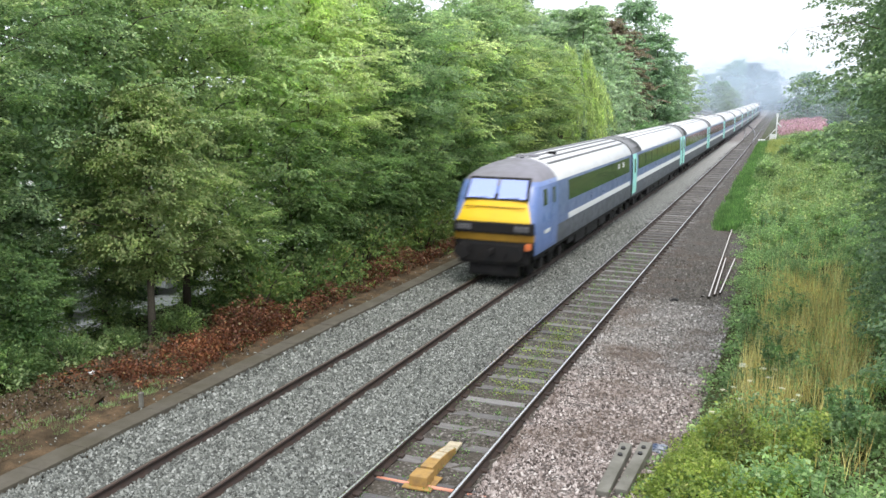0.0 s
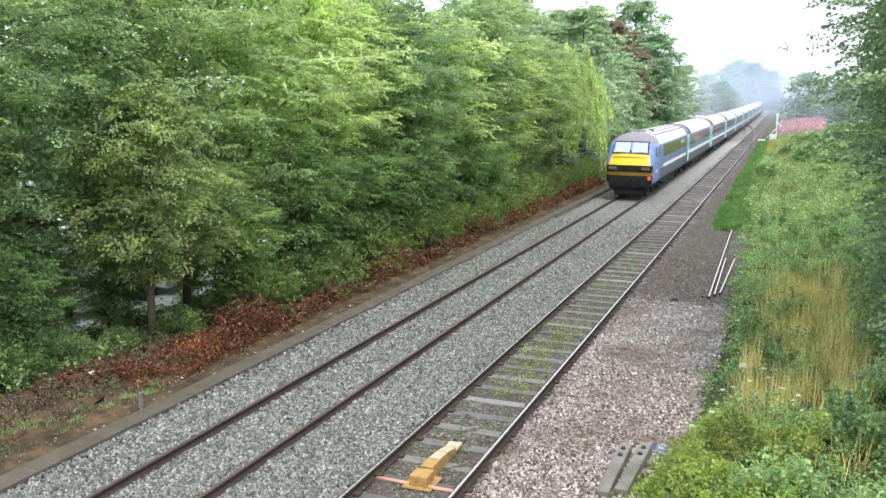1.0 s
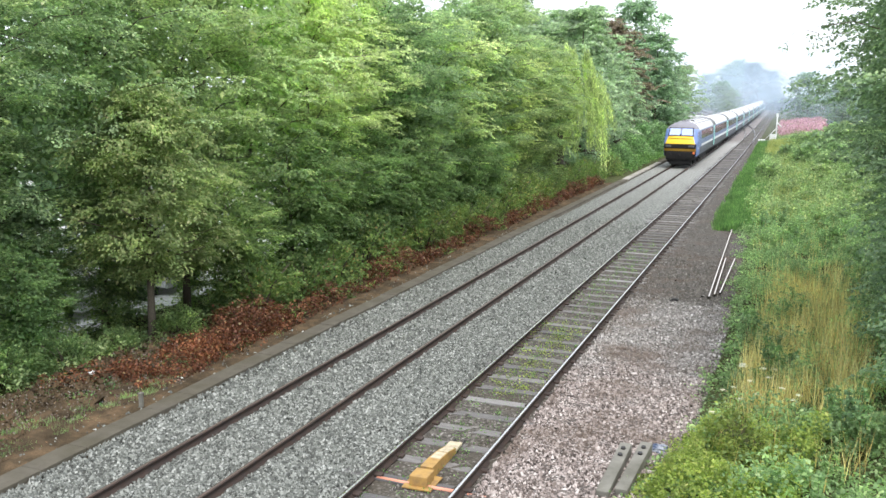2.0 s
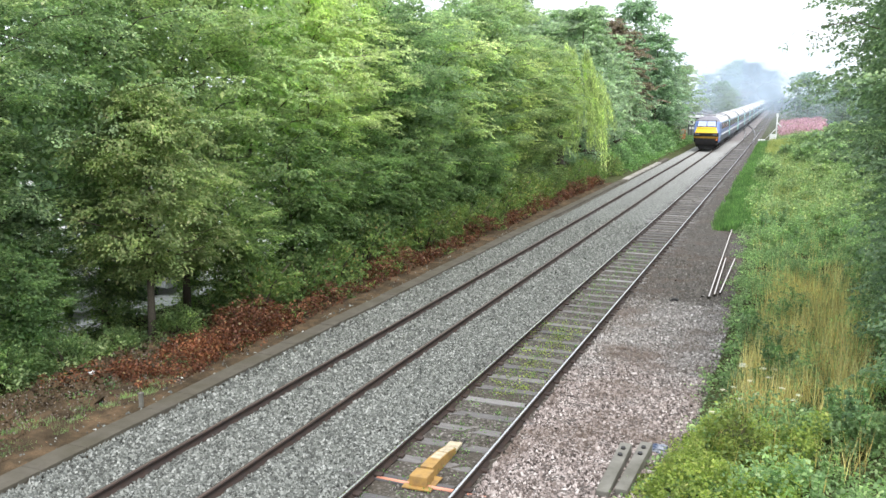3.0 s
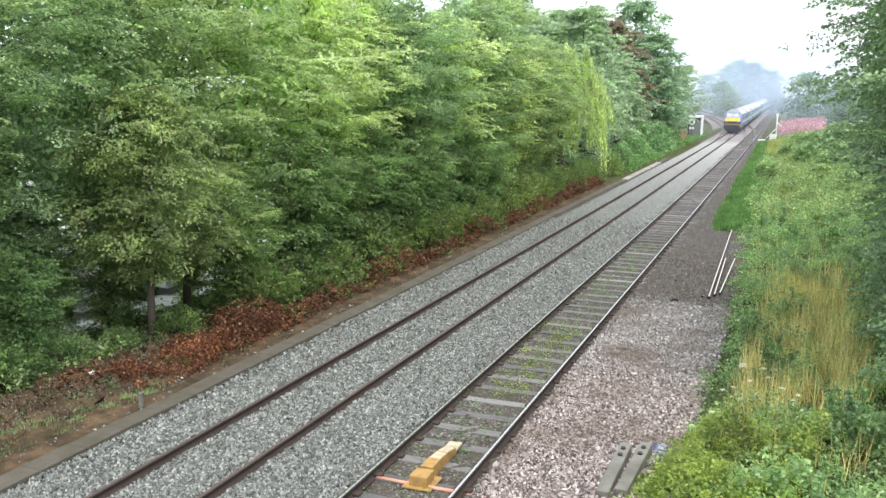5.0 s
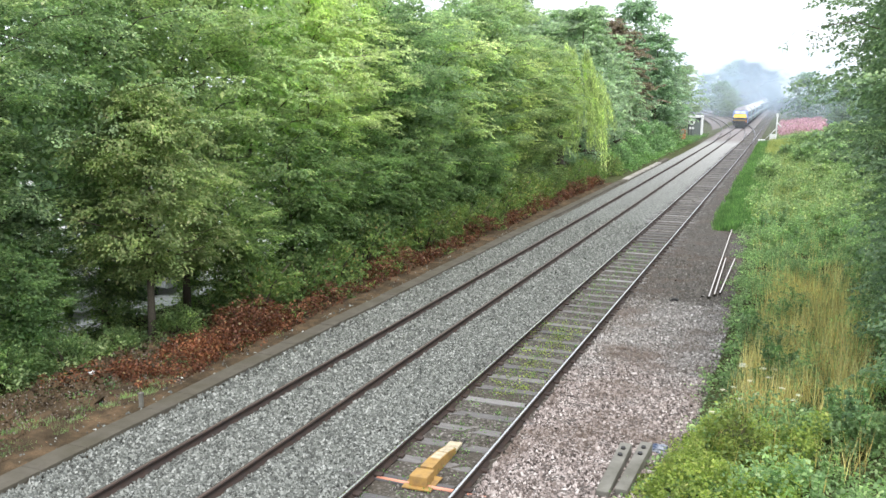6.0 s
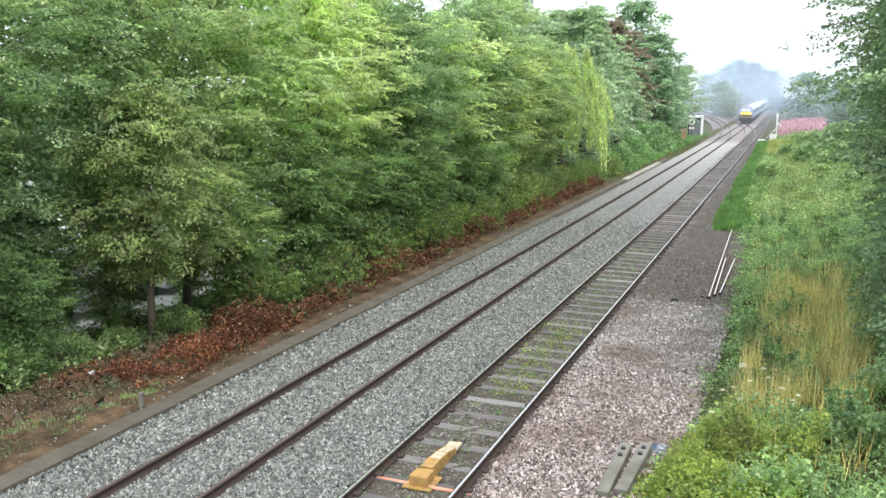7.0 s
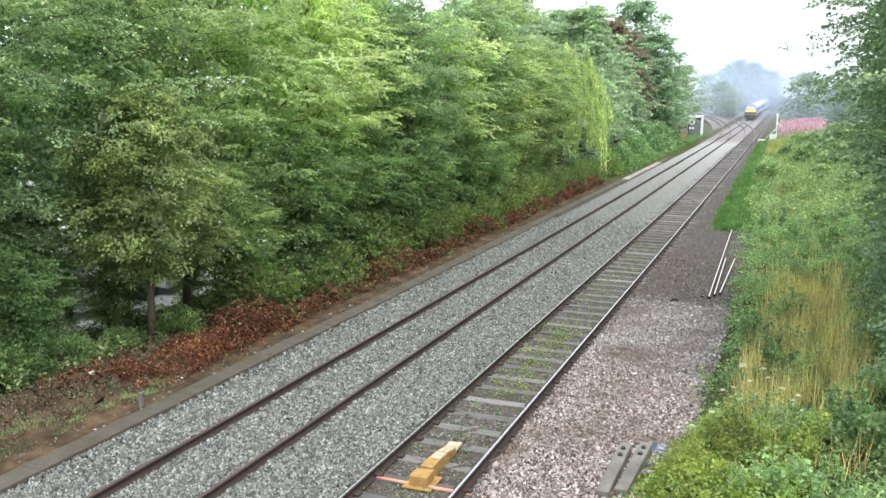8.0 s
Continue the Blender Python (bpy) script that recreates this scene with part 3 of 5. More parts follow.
def tiered_meshes(seed, height, radius, low, tiers, per_tier, per_limb, per, spread, leaf, leafmat, fan=1.9, inner=26, cores=260):
    """A hornbeam: shelves of flat leafy sprays one above another, with shade between them, on the side that meets the light."""
    rng = np.random.default_rng(seed)
    lean = rng.normal(0, 0.015 * height, 2)
    top = height * 0.95
    tp = [(lean[0] * q * q, lean[1] * q * q, q * top - 0.25 * (q == 0)) for q in np.linspace(0, 1, 7)]
    rb = 0.009 * height + 0.02
    trunk = tube(tp, [rb * (1.25 if q == 0 else 1.0 - 0.85 * q) + 0.008 for q in np.linspace(0, 1, 7)], 8)
    arms, tips, outs = [], [], []
    for i in range(tiers):
        u = (i + 0.5) / tiers
        for j in range(per_tier):
            z = low + u * (height - low) + rng.normal(0, 0.24)
            a = -fan + 2 * fan * (j + rng.uniform(0.1, 0.9)) / per_tier
            reach = radius * float(crown_profile("hedge", u)) * rng.uniform(0.62, 1.2)
            root = min(max(z - reach * 0.45, 0.3), top * 0.96)
            q = root / top
            r0 = np.array([lean[0] * q * q, lean[1] * q * q, root])
            d = np.array([math.cos(a), math.sin(a), 0.0])
            end = r0 * [1, 1, 0] + d * reach + [0, 0, z]
            mid = r0 * 0.45 + end * 0.55 + [0, 0, 0.14 * reach]
            arms.append((r0, mid, end))
            w = np.sqrt(rng.uniform(0.16, 1.06, per_limb))[:, None]
            side_v = np.array([-d[1], d[0], 0])
            flank = rng.normal(0, 1, (per_limb, 1))
            pts = r0 * (1 - w) ** 2 + 2 * mid * w * (1 - w) + end * w ** 2
            pts = pts + side_v * flank * 0.2 * reach * w + rng.normal(0, 1, (per_limb, 3)) * [0.1, 0.1, 0.07]
            tips.append(pts)
            outs.append(d[None] + side_v * flank * 0.45 + rng.normal(0, 0.15, (per_limb, 3)) * [1, 1, 0.4] + [0, 0, 0.1])
    v, f = sprays(rng, np.concatenate(tips), np.concatenate(outs), per, spread, 0.03 * spread, leaf, 0.16, 0.3)
    u = rng.uniform(0.08, 0.95, cores)
    a = rng.uniform(0, 2 * math.pi, cores)
    ri = radius * crown_profile("hedge", u) * rng.uniform(0.05, 0.62, cores)
    core = np.stack([np.cos(a) * ri, np.sin(a) * ri, low + 0.2 + u * (height - low)], 1)
    v2, f2 = sprays(rng, core, np.stack([np.cos(a), np.sin(a), 0 * a], 1), inner, spread * 1.15, 0.3 * spread, leaf * 2.3, 0.3, 0.8)
    crown = np_mesh("crown", np.concatenate([v, v2]), np.concatenate([f, f2 + len(v)]), leafmat)
    step = max(1, len(arms) // 18)
    return trunk, [tube(p, [rb * 0.26, rb * 0.16, 0.006], 5) for p in arms[::step]], crown


def make_hornbeam(label, group, m, **kw):
    trunk, arms, crown = tiered_meshes(**kw)
    t = thing("hornbeam_tree", label, "tree", group, m=m)
    part("trunk", trunk, M_BARK, t)
    for a in arms:
        part("limb", a, M_BARK, t)
    part("crown", crown, None, t)
    return t


def make_tree(name, label, group, m, scale=1.0, **kw):
    trunk, arms, crown = tree_meshes(**kw)
    t = thing(name, label, "tree", group, m=m)
    part("trunk", trunk, M_BARK, t)
    for a in arms[:14]:
        part("limb", a, M_BARK, t)
    part("crown", crown, None, t)
    return t


def put(x, y, z, turn=0.0, s=1.0, sz=None):
    return Matrix.Translation((x + bend(y), y, z + climb(y))) @ Matrix.Rotation(turn, 4, "Z") @ Matrix.Diagonal((s, s, sz or s, 1))


def copy_scaled(ob, m):
    c = copy_thing(ob, m)
    c.matrix_basis = m
    return c


# ---- hornbeam screen beside the line ----
rng = np.random.default_rng(11)
HEDGE = dict(height=10.0, radius=3.1, low=1.0, tiers=12, per_tier=6, per_limb=8, per=58, spread=0.6, leaf=0.094)
OPEN = {**HEDGE, "low": 1.35, "tiers": 12}
THIN = {**HEDGE, "per": 40, "leaf": 0.118, "cores": 180}
SCREEN = "screen of hornbeams"
LAYERS = "hornbeam with layered leafy sprays"
protos = [
    make_hornbeam("mid-green " + LAYERS, SCREEN, put(-12.4, 13.2, -0.6), seed=3, leafmat=L_HORNBEAM, **HEDGE),
    make_hornbeam("bright yellow-green " + LAYERS, SCREEN, put(-10.6, 24.4, -0.5), seed=4, leafmat=L_LIME, **HEDGE),
    make_hornbeam("green hornbeam with bare lower trunk and tawny seed clusters", SCREEN, put(-11.6, 18.8, -0.55), seed=5, leafmat=L_HORNBEAM, **OPEN),
    make_hornbeam("mid-green " + LAYERS, SCREEN, put(-10.2, 36.4, -0.5), seed=6, leafmat=L_HORNBEAM, **THIN),
    make_hornbeam("yellow-green " + LAYERS, SCREEN, put(-10.1, 39.5, -0.5), seed=7, leafmat=L_LIME, **THIN),
]


def hedge_x(y):
    return float(np.interp(y, [8, 16, 21, 26, 60], [-12.6, -12.2, -11.2, -10.3, -10.0]))


spots = [(16.0, 0), (21.5, 2), (27.2, 1), (30.2, 1), (33.2, 0), (42.4, 3), (45.4, 3), (48.4, 4), (51.4, 3), (54.2, 3), (57.0, 3)]
for y, k in spots:
    s = rng.uniform(0.92, 1.08)
    copy_scaled(protos[k], put(hedge_x(y) + 0.25 * math.sin(y), y, -0.55, rng.uniform(-0.5, 0.5), s, s * (1.06 if 20 < y < 46 else 1.0) * rng.uniform(0.94, 1.04)))

# young trees below the screen, their leaves darkened for the shade there
young = make_hornbeam("young hornbeam below taller ones, shade painted into dark green leaves", "young hornbeams", put(-8.9, 24.0, -0.5), seed=8, leafmat=L_LOW_SHADE, height=5.2, radius=1.8, low=0.3, tiers=8, per_tier=6, per_limb=6, per=46, spread=0.5, leaf=0.095, cores=70, inner=16)
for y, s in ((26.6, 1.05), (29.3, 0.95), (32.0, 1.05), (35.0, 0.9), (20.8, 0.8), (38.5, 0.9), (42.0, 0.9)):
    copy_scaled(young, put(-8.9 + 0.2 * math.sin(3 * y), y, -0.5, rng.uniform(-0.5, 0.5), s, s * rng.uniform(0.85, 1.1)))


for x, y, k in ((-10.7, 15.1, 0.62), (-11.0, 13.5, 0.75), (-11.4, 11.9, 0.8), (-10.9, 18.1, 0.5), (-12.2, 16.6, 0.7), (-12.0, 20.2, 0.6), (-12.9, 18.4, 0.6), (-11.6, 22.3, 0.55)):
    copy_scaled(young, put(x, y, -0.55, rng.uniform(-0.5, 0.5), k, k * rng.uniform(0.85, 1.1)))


# ---- other trees of the screen ----
def willow(x, y, h):
    r = np.random.default_rng(21)
    t = thing("willow_tree", "pale yellow-green weeping willow with hanging strands", "tree", m=put(x, y, -0.3))
    part("trunk", tube([(0, 0, -0.2), (0.1, 0, h * 0.3), (-0.1, 0.1, h * 0.6), (0, 0, h * 0.85)], [0.3, 0.24, 0.18, 0.06], 8), M_BARK, t)
    v_all, f_all, n0 = [], [], 0
    bunches = [(r.uniform(0, 2 * math.pi), math.sqrt(r.uniform(0.05, 1)), r.uniform(-0.7, 0.5), r.uniform(0.3, 0.85)) for _ in range(60)]
    for i in range(640):
        a, q, up, hang = bunches[i % 60]
        a, q = a + r.normal(0, 0.09), q + r.normal(0, 0.04)
        rad = q * 3.1
        top = h * (1.0 - 0.26 * abs(q) ** 2.6) + up + r.normal(0, 0.2)
        drop = hang * r.uniform(0.75, 1.05) * top
        k = int(drop * 9)
        s = np.linspace(0, 1, k)
        d = np.array([math.cos(a), math.sin(a)])
        p = np.empty((k, 3))
        p[:, 0] = d[0] * (rad + 0.6 * np.sin(s * 1.6)) + r.normal(0, 0.05, k)
        p[:, 1] = d[1] * (rad + 0.6 * np.sin(s * 1.6)) + r.normal(0, 0.05, k)
        p[:, 2] = top - drop * s
        al = unit(np.array([0, 0, -1.0]) + r.normal(0, 0.35, (k, 3)))
        ac = unit(np.cross(al, r.normal(0, 1, (k, 3))))
        v, f = blades(p, al, ac, r.uniform(0.2, 0.36, k), 0.06)
        v_all.append(v)
        f_all.append(f + n0)
        n0 += len(v)
    part("crown", np_mesh("crown", np.concatenate(v_all), np.concatenate(f_all), L_WILLOW), None, t)
    for a in (0.3, 1.7, 3.0, 4.4, 5.5):
        part("limb", tube([(0, 0, h * 0.4), (1.0 * math.cos(a), 1.0 * math.sin(a), h * 0.75), (2.2 * math.cos(a), 2.2 * math.sin(a), h * 0.82)], [0.13, 0.08, 0.03], 6), M_BARK, t)
    return t


willow(-9.6, 61.5, 9.0)

TALL = dict(height=14.0, radius=4.2, low=2.0, kind="tall", limbs=64, per_limb=7, per=30, spread=0.85, leaf=0.3, droop=0.12, jitter=0.6, inner=20)
tall_a = make_tree("broadleaf_tree", "tall mid-green broadleaf tree behind the line", "tall trees along the line", put(-11.5, 77, -0.5), seed=31, leafmat=L_TALL_HAZED, **TALL)
tall_b = make_tree("broadleaf_tree", "tall broad green tree behind the line", "tall trees along the line", put(-13.0, 85, -0.5, 0.5, 1.05), seed=32, leafmat=L_TALL_HAZED, **TALL)
make_tree("copper_beech_tree", "tall tree with dull purple-brown leaves", "tall trees along the line", put(-14.0, 106, -0.5, 0, 1.08), seed=33, leafmat=L_COPPER, **TALL)
for k, x, y, s in ((0, -12.6, 100, 0.8), (0, -17.5, 107, 1.15), (0, -14.5, 122, 1.32), (0, -10.9, 119, 1.02), (1, -12.4, 124, 0.95), (0, -11.8, 133, 0.84), (0, -11.2, 151, 0.85), (0, -16.5, 47, 0.88), (1, -16, 56, 0.88), (0, -16, 65, 0.95), (0, -17, 73, 1.1), (0, -19, 80, 1.25),
                   (1, -17, 39, 0.86), (1, -15, 84, 1.08), (0, -20.5, 36.0, 1.02), (1, -20.5, 28.8, 1.0), (0, -20.5, 23.8, 0.98), (0, -20.5, 18.9, 0.92), (0, -10.8, 70, 0.75)):
    copy_scaled((tall_a, tall_b)[k], put(x, y, -0.6, rng.uniform(0, 6.2), s, s * rng.uniform(0.92, 1.06)))

FAR = dict(height=17.0, radius=6.5, low=0.5, kind="round", limbs=60, per_limb=6, per=9, spread=1.7, leaf=0.85, inner=5)
far_a = make_tree("distant_tree", "distant hazy grey-green tree", "distant trees", put(-17, 372, -0.6), seed=41, leafmat=L_FAR_HAZED, **FAR)
for x, y, s in ((-27, 392, 0.78), (-38, 385, 0.7), (-10, 395, 1.12), (-16, 420, 1.1), (-50, 370, 0.8), (-11, 450, 1.25), (-4, 455, 0.95), (-9.6, 262, 0.46), (-12.5, 270, 0.58), (-30, 345, 0.55), (-15, 340, 0.62), (-62, 330, 0.75), (-45, 300, 0.6),
                (8.9, 208, 0.7), (15, 205, 0.55), (20, 205, 0.6), (14, 176, 0.4), (18, 170, 0.45), (24, 160, 0.45), (17, 260, 0.6), (25, 300, 0.6), (22, 250, 0.55)):
    copy_scaled(far_a, put(x + 0.0, y, -0.4, rng.uniform(0, 6.2), s, s * rng.uniform(0.9, 1.08)))


def wood_band(name, x0, x1, y0, y1, h, n, seed):
    r = np.random.default_rng(seed)
    tips = np.stack([r.uniform(x0, x1, n), r.uniform(y0, y1, n), r.uniform(0, h, n) * r.uniform(0.5, 1, n)], 1)
    v, f = sprays(r, tips, r.normal(0, 1, (n, 3)) * [1, 1, 0.2], 10, 3.0, 0.5, 1.6)
    return tagged(part(name, np_mesh(name, v, f, L_FAR_HAZED)), "distant band of grey-green woodland", "woodland", kind="stuff")


wood_band("far_woodland", -420, 260, 690, 760, 13, 2600, 5)

# ---- trees on the bank ----
BANK = dict(height=10.4, radius=3.15, low=0.2, kind="bank", limbs=105, per_limb=8, per=50, spread=0.55, leaf=0.092, inner=40, side=math.pi)
bank_tree = make_tree("maple_tree", "dark green bushy tree leaning over the bank", "trees on the bank", put(8.95, 20.4, 0.3), seed=51, leafmat=L_BANK, **BANK)
for x, y, s in ((8.9, 17.6, 1.0), (8.85, 22.4, 1.0), (9.3, 25.4, 1.0), (10.0, 29.5, 1.0), (10.8, 36.0, 0.95)):
    copy_scaled(bank_tree, put(x, y, 0.3, rng.uniform(-0.5, 0.5), s, s * rng.uniform(0.95, 1.05)))
for x, y, s in ((13.0, 52, 0.5), (14.0, 63, 0.5), (15.5, 77, 0.52), (17, 94, 0.55)):
    copy_scaled(tall_a, put(x, y, 0.2, rng.uniform(0, 6.2), s * 1.2, s))
r_b = np.random.default_rng(61)
twigs = tube([(-0.6, -0.9, 6.0), (-1.8, -1.5, 6.7), (-2.9, -2.0, 7.0), (-3.95, -2.2, 6.85)], [0.03, 0.018, 0.01, 0.003], 6)
tips = []
for q in np.linspace(0.1, 1.0, 23):
    c = np.array([-0.6 - 3.25 * q, -0.9 - 1.3 * q, 6.0 + 1.85 * q - 1.0 * q * q])
    e = c + r_b.normal(0, 1, 3) * [0.3, 0.4, 0.34] * (1.2 - 0.4 * q) - [0.1, 0, 0.2]
    tube([c, (c + e) / 2 + [0, 0, 0.05], e], [0.006, 0.005, 0.002], 4, twigs)
    tips += [e, (c + e) / 2] if q < 0.7 else [e]
bough = part("overhanging_branch", twigs, M_BARK, bank_tree)
tv, tf = sprays(r_b, np.array(tips), np.array([-1.0, -0.2, -0.2]) + r_b.normal(0, 0.4, (len(tips), 3)), 15, 0.17, 0.05, 0.075, 0.6)
part("foliage", np_mesh("foliage", tv, tf, L_DARK), None, bough)


# smaller olive tree standing before the screen, and ivy-clad low trees
OLIVE = dict(height=6.6, radius=2.2, low=2.0, kind="tall", limbs=60, per_limb=7, per=80, spread=0.55, leaf=0.088, side=-0.3, jitter=0.35)
olive = make_tree("field_maple_tree", "olive-green small tree with tawny seed clusters", "", put(-9.7, 18.3, -0.45), seed=57, leafmat=L_TAWNY, **OLIVE)


# ---- shrubs ----
def bush_mesh(seed, rad, h, clumps, per, leaf, mat):
    r = np.random.default_rng(seed)
    d = unit(r.normal(0, 1, (clumps, 3)))
    d[:, 2] = np.abs(d[:, 2])
    tips = d * [rad, rad, h] * r.uniform(0.6, 1.02, (clumps, 1))
    v, f = sprays(r, tips, d + [0, 0, 0.2], per, 0.3 * rad, 0.05, leaf, 0.25, 0.7)
    return np_mesh("foliage", v, f, mat)


def bush(name, label, group, m, seed, rad, h, clumps, per, leaf, mat):
    t = thing(name, label, "shrub", group, m=m)
    bm = bmesh.new()
    r = random.Random(seed)
    for i in range(7):
        a = r.uniform(0, 6.28)
        tube([(0, 0, -0.2), (0.3 * rad * math.cos(a), 0.3 * rad * math.sin(a), 0.5 * h), (0.7 * rad * math.cos(a), 0.7 * rad * math.sin(a), 0.85 * h)], [0.03, 0.02, 0.006], 5, bm)
    part("stem", bm, M_BARK, t)
    part("foliage", bush_mesh(seed, rad, h, clumps, per, leaf, mat), None, t)
    return t


bramble = bush("bramble_bush", "green bramble bush at the foot of the hedge", "brambles under the hedge", put(-8.0, 25.0, -0.3), 71, 1.1, 1.7, 130, 28, 0.1, L_BRIAR)
for i in range(24):
    y = 21.0 + i * 2.25
    if abs(y - 25) > 0.8:
        s = rng.uniform(0.8, 1.25)
        copy_scaled(bramble, put(-8.1 + rng.uniform(-0.3, 0.2), y, -0.3, rng.uniform(0, 6), s, s * rng.uniform(0.8, 1.2)))
lowbush = bush("low_shrub", "low green shrub beside the hedge", "low shrubs by the screen", put(-10.6, 12.6, -0.5), 72, 1.0, 1.1, 120, 34, 0.085, L_LOW_SHADE)
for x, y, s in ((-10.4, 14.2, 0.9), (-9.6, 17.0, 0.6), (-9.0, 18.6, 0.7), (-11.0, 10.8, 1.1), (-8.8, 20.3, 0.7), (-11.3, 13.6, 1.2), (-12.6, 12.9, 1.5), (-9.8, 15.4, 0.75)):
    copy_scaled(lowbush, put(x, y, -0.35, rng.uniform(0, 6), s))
line_bush = bush("line_side_shrub", "light green shrub on the far verge", "shrubs on the far verge", put(-9.0, 92.0, -0.3), 73, 1.7, 2.4, 130, 24, 0.2, L_NETTLE)
for x, y, s in ((-9.4, 98, 1.3), (-9.2, 105, 1.4), (-9.6, 112, 1.2), (-9.4, 119, 1.0), (-10.0, 126, 1.1), (-9.5, 86, 0.9), (-8.6, 75, 0.7), (-8.7, 80, 0.8)):
    copy_scaled(line_bush, put(x, y, -0.3, rng.uniform(0, 6), s, s * rng.uniform(0.7, 1.1)))
bank_bush = bush("bank_shrub", "mid-green shrub in the bank's rough growth", "shrubs on the bank", put(3.9, 69.5, -0.3), 74, 0.9, 1.9, 130, 26, 0.15, L_HORNBEAM)
for x, y, s in ((6.8, 84, 1.6), (8.2, 78, 1.5), (7.4, 68, 1.2), (9.0, 90, 1.7), (8.8, 60, 1.3), (5.2, 96, 1.1), (9.4, 50, 1.2), (8.6, 43, 1.0), (7.6, 104, 1.6), (10.0, 112, 1.9), (6.2, 118, 1.2), (10.5, 72, 1.6), (9.2, 36.0, 1.0), (8.3, 31, 0.8), (13, 100, 2.2), (15, 122, 2.6), (12, 130, 2.0), (18, 140, 2.8), (14, 88, 2.0), (21, 118, 2.8), (12.5, 146, 1.8)):
    copy_scaled(bank_bush, put(x, y, 0.0, rng.uniform(0, 6), s, s * rng.uniform(0.6, 0.9)))


def weed_clump(m, mat, label, seed):
    t = thing("weed_clump", label, "weed", "tall weeds on the bank", m=m)
    r = random.Random(seed)
    tips = []
    for i in range(6):
        a, q = r.uniform(0, 6.28), r.uniform(0.1, 0.36)
        e = (q * math.cos(a), q * math.sin(a), r.uniform(0.7, 1.15))
        part("stem", tube([(0.3 * e[0], 0.3 * e[1], -0.1), (0.7 * e[0], 0.7 * e[1], 0.5 * e[2]), e], [0.009, 0.007, 0.003], 4), M_BARK, t)
        tips += [(e[0] * (0.5 + 0.5 * u), e[1] * (0.5 + 0.5 * u), e[2] * u) for u in (0.3, 0.45, 0.6, 0.72, 0.84, 0.93, 1.0)]
    rr = np.random.default_rng(seed)
    tips = np.array(tips)
    v, f = sprays(rr, tips, rr.normal(0, 1, tips.shape) * [1, 1, 0.15], 16, 0.13, 0.02, 0.085, 0.3, 0.5)
    part("foliage", np_mesh("foliage", v, f, mat), None, t)
    return t


dock = weed_clump(put(5.2, 19.0, 0.0), L_OAK, "dark green leafy nettle clump on the bank", 76)
pale_dock = weed_clump(put(4.6, 22.0, -0.1), L_NETTLE, "mid-green leafy nettle clump on the bank", 77)
r_w = np.random.default_rng(62)
for i in range(64):
    y = 12.5 + 33.0 * r_w.uniform(0, 1) ** 1.2
    x = float(np.interp(y, [8, 13.5, 18.5, 23.5, 35, 45], [3.4, 3.7, 4.0, 4.4, 4.0, 3.6])) + 0.3 + r_w.uniform(0, 1) * 3.8
    k = r_w.uniform(0.6, 1.05)
    copy_scaled((dock, pale_dock)[i % 2], put(x, y, float(np.interp(x, [3.4, 5.0, 8.0], [-0.26, -0.12, 0.35])) - 0.03, r_w.uniform(0, 6), k, k * r_w.uniform(0.7, 1.0)))


# ---- low growth ----
L_LITTER = leaf_mat("dry_brown_litter", [(0.0, (0.07, 0.045, 0.03)), (0.6, (0.16, 0.1, 0.065)), (1.0, (0.3, 0.22, 0.15))], None, 0.1)
L_ROUGH = leaf_mat("rough_growth_leaf", [(0.0, (0.13, 0.205, 0.085)), (0.5, (0.245, 0.345, 0.16)), (0.9, (0.37, 0.46, 0.23)), (1.0, (0.5, 0.5, 0.26))], (0.42, 0.38, 0.16))


def bank_edge(y):
    return np.interp(y, [8, 13.5, 15.5, 18.5, 23.5, 28, 35, 45, 60, 100, 140], [3.0, 3.15, 3.6, 3.55, 3.95, 3.6, 3.5, 2.9, 2.4, 2.2, 2.6])


def ground_cover(name, label, category, seed, n, x_of, y0, y1, h_of, per, spread, leaf, mat, power=1.0):
    r = np.random.default_rng(seed)
    y = y0 + (y1 - y0) * r.uniform(0, 1, n) ** power
    x = x_of(r, y)
    h = h_of(r, x, y)
    tips = np.stack([x + drift(y), y, ground_height(x, y) + heave(y) + h], 1)
    v, f = sprays(r, tips, r.normal(0, 1, (n, 3)) * [1, 1, 0.2], per, spread, 0.06, leaf, 0.1, 0.7)
    return tagged(part(name, np_mesh(name, v, f, mat)), label, category, kind="stuff")


def lumps(x, y, k=1.0):
    return 0.5 + 0.25 * np.sin(x * 2.1 * k + 1.3 * np.sin(y * 0.9 * k)) + 0.25 * np.sin(y * 1.7 * k + 0.7 * x)


ground_cover("nettles", "rough green nettles and weeds covering the bank", "weeds", 81, 7600, lambda r, y: bank_edge(y) + 0.1 + r.uniform(0, 1, len(y)) ** 0.9 * 6.0 - np.abs(r.normal(0, 0.22, len(y))) * lumps(0 * y, y, 2.3), 11, 46,
             lambda r, x, y: r.uniform(0.1, 1, len(x)) * (0.06 + 1.0 * lumps(x, y, 1.3) ** 1.7) * np.clip((x - bank_edge(y)) * 1.2, 0.25, 1), 18, 0.24, 0.082, L_NETTLE)
ground_cover("rough_growth", "rough green growth running along the bank", "weeds", 82, 5200, lambda r, y: bank_edge(y) + 0.7 + r.uniform(0, 1, len(y)) * 8.0, 44, 150,
             lambda r, x, y: r.uniform(0.1, 1, len(x)) * (0.3 + 0.8 * lumps(x, y, 0.6)), 16, 0.6, 0.15, L_ROUGH, 1.4)
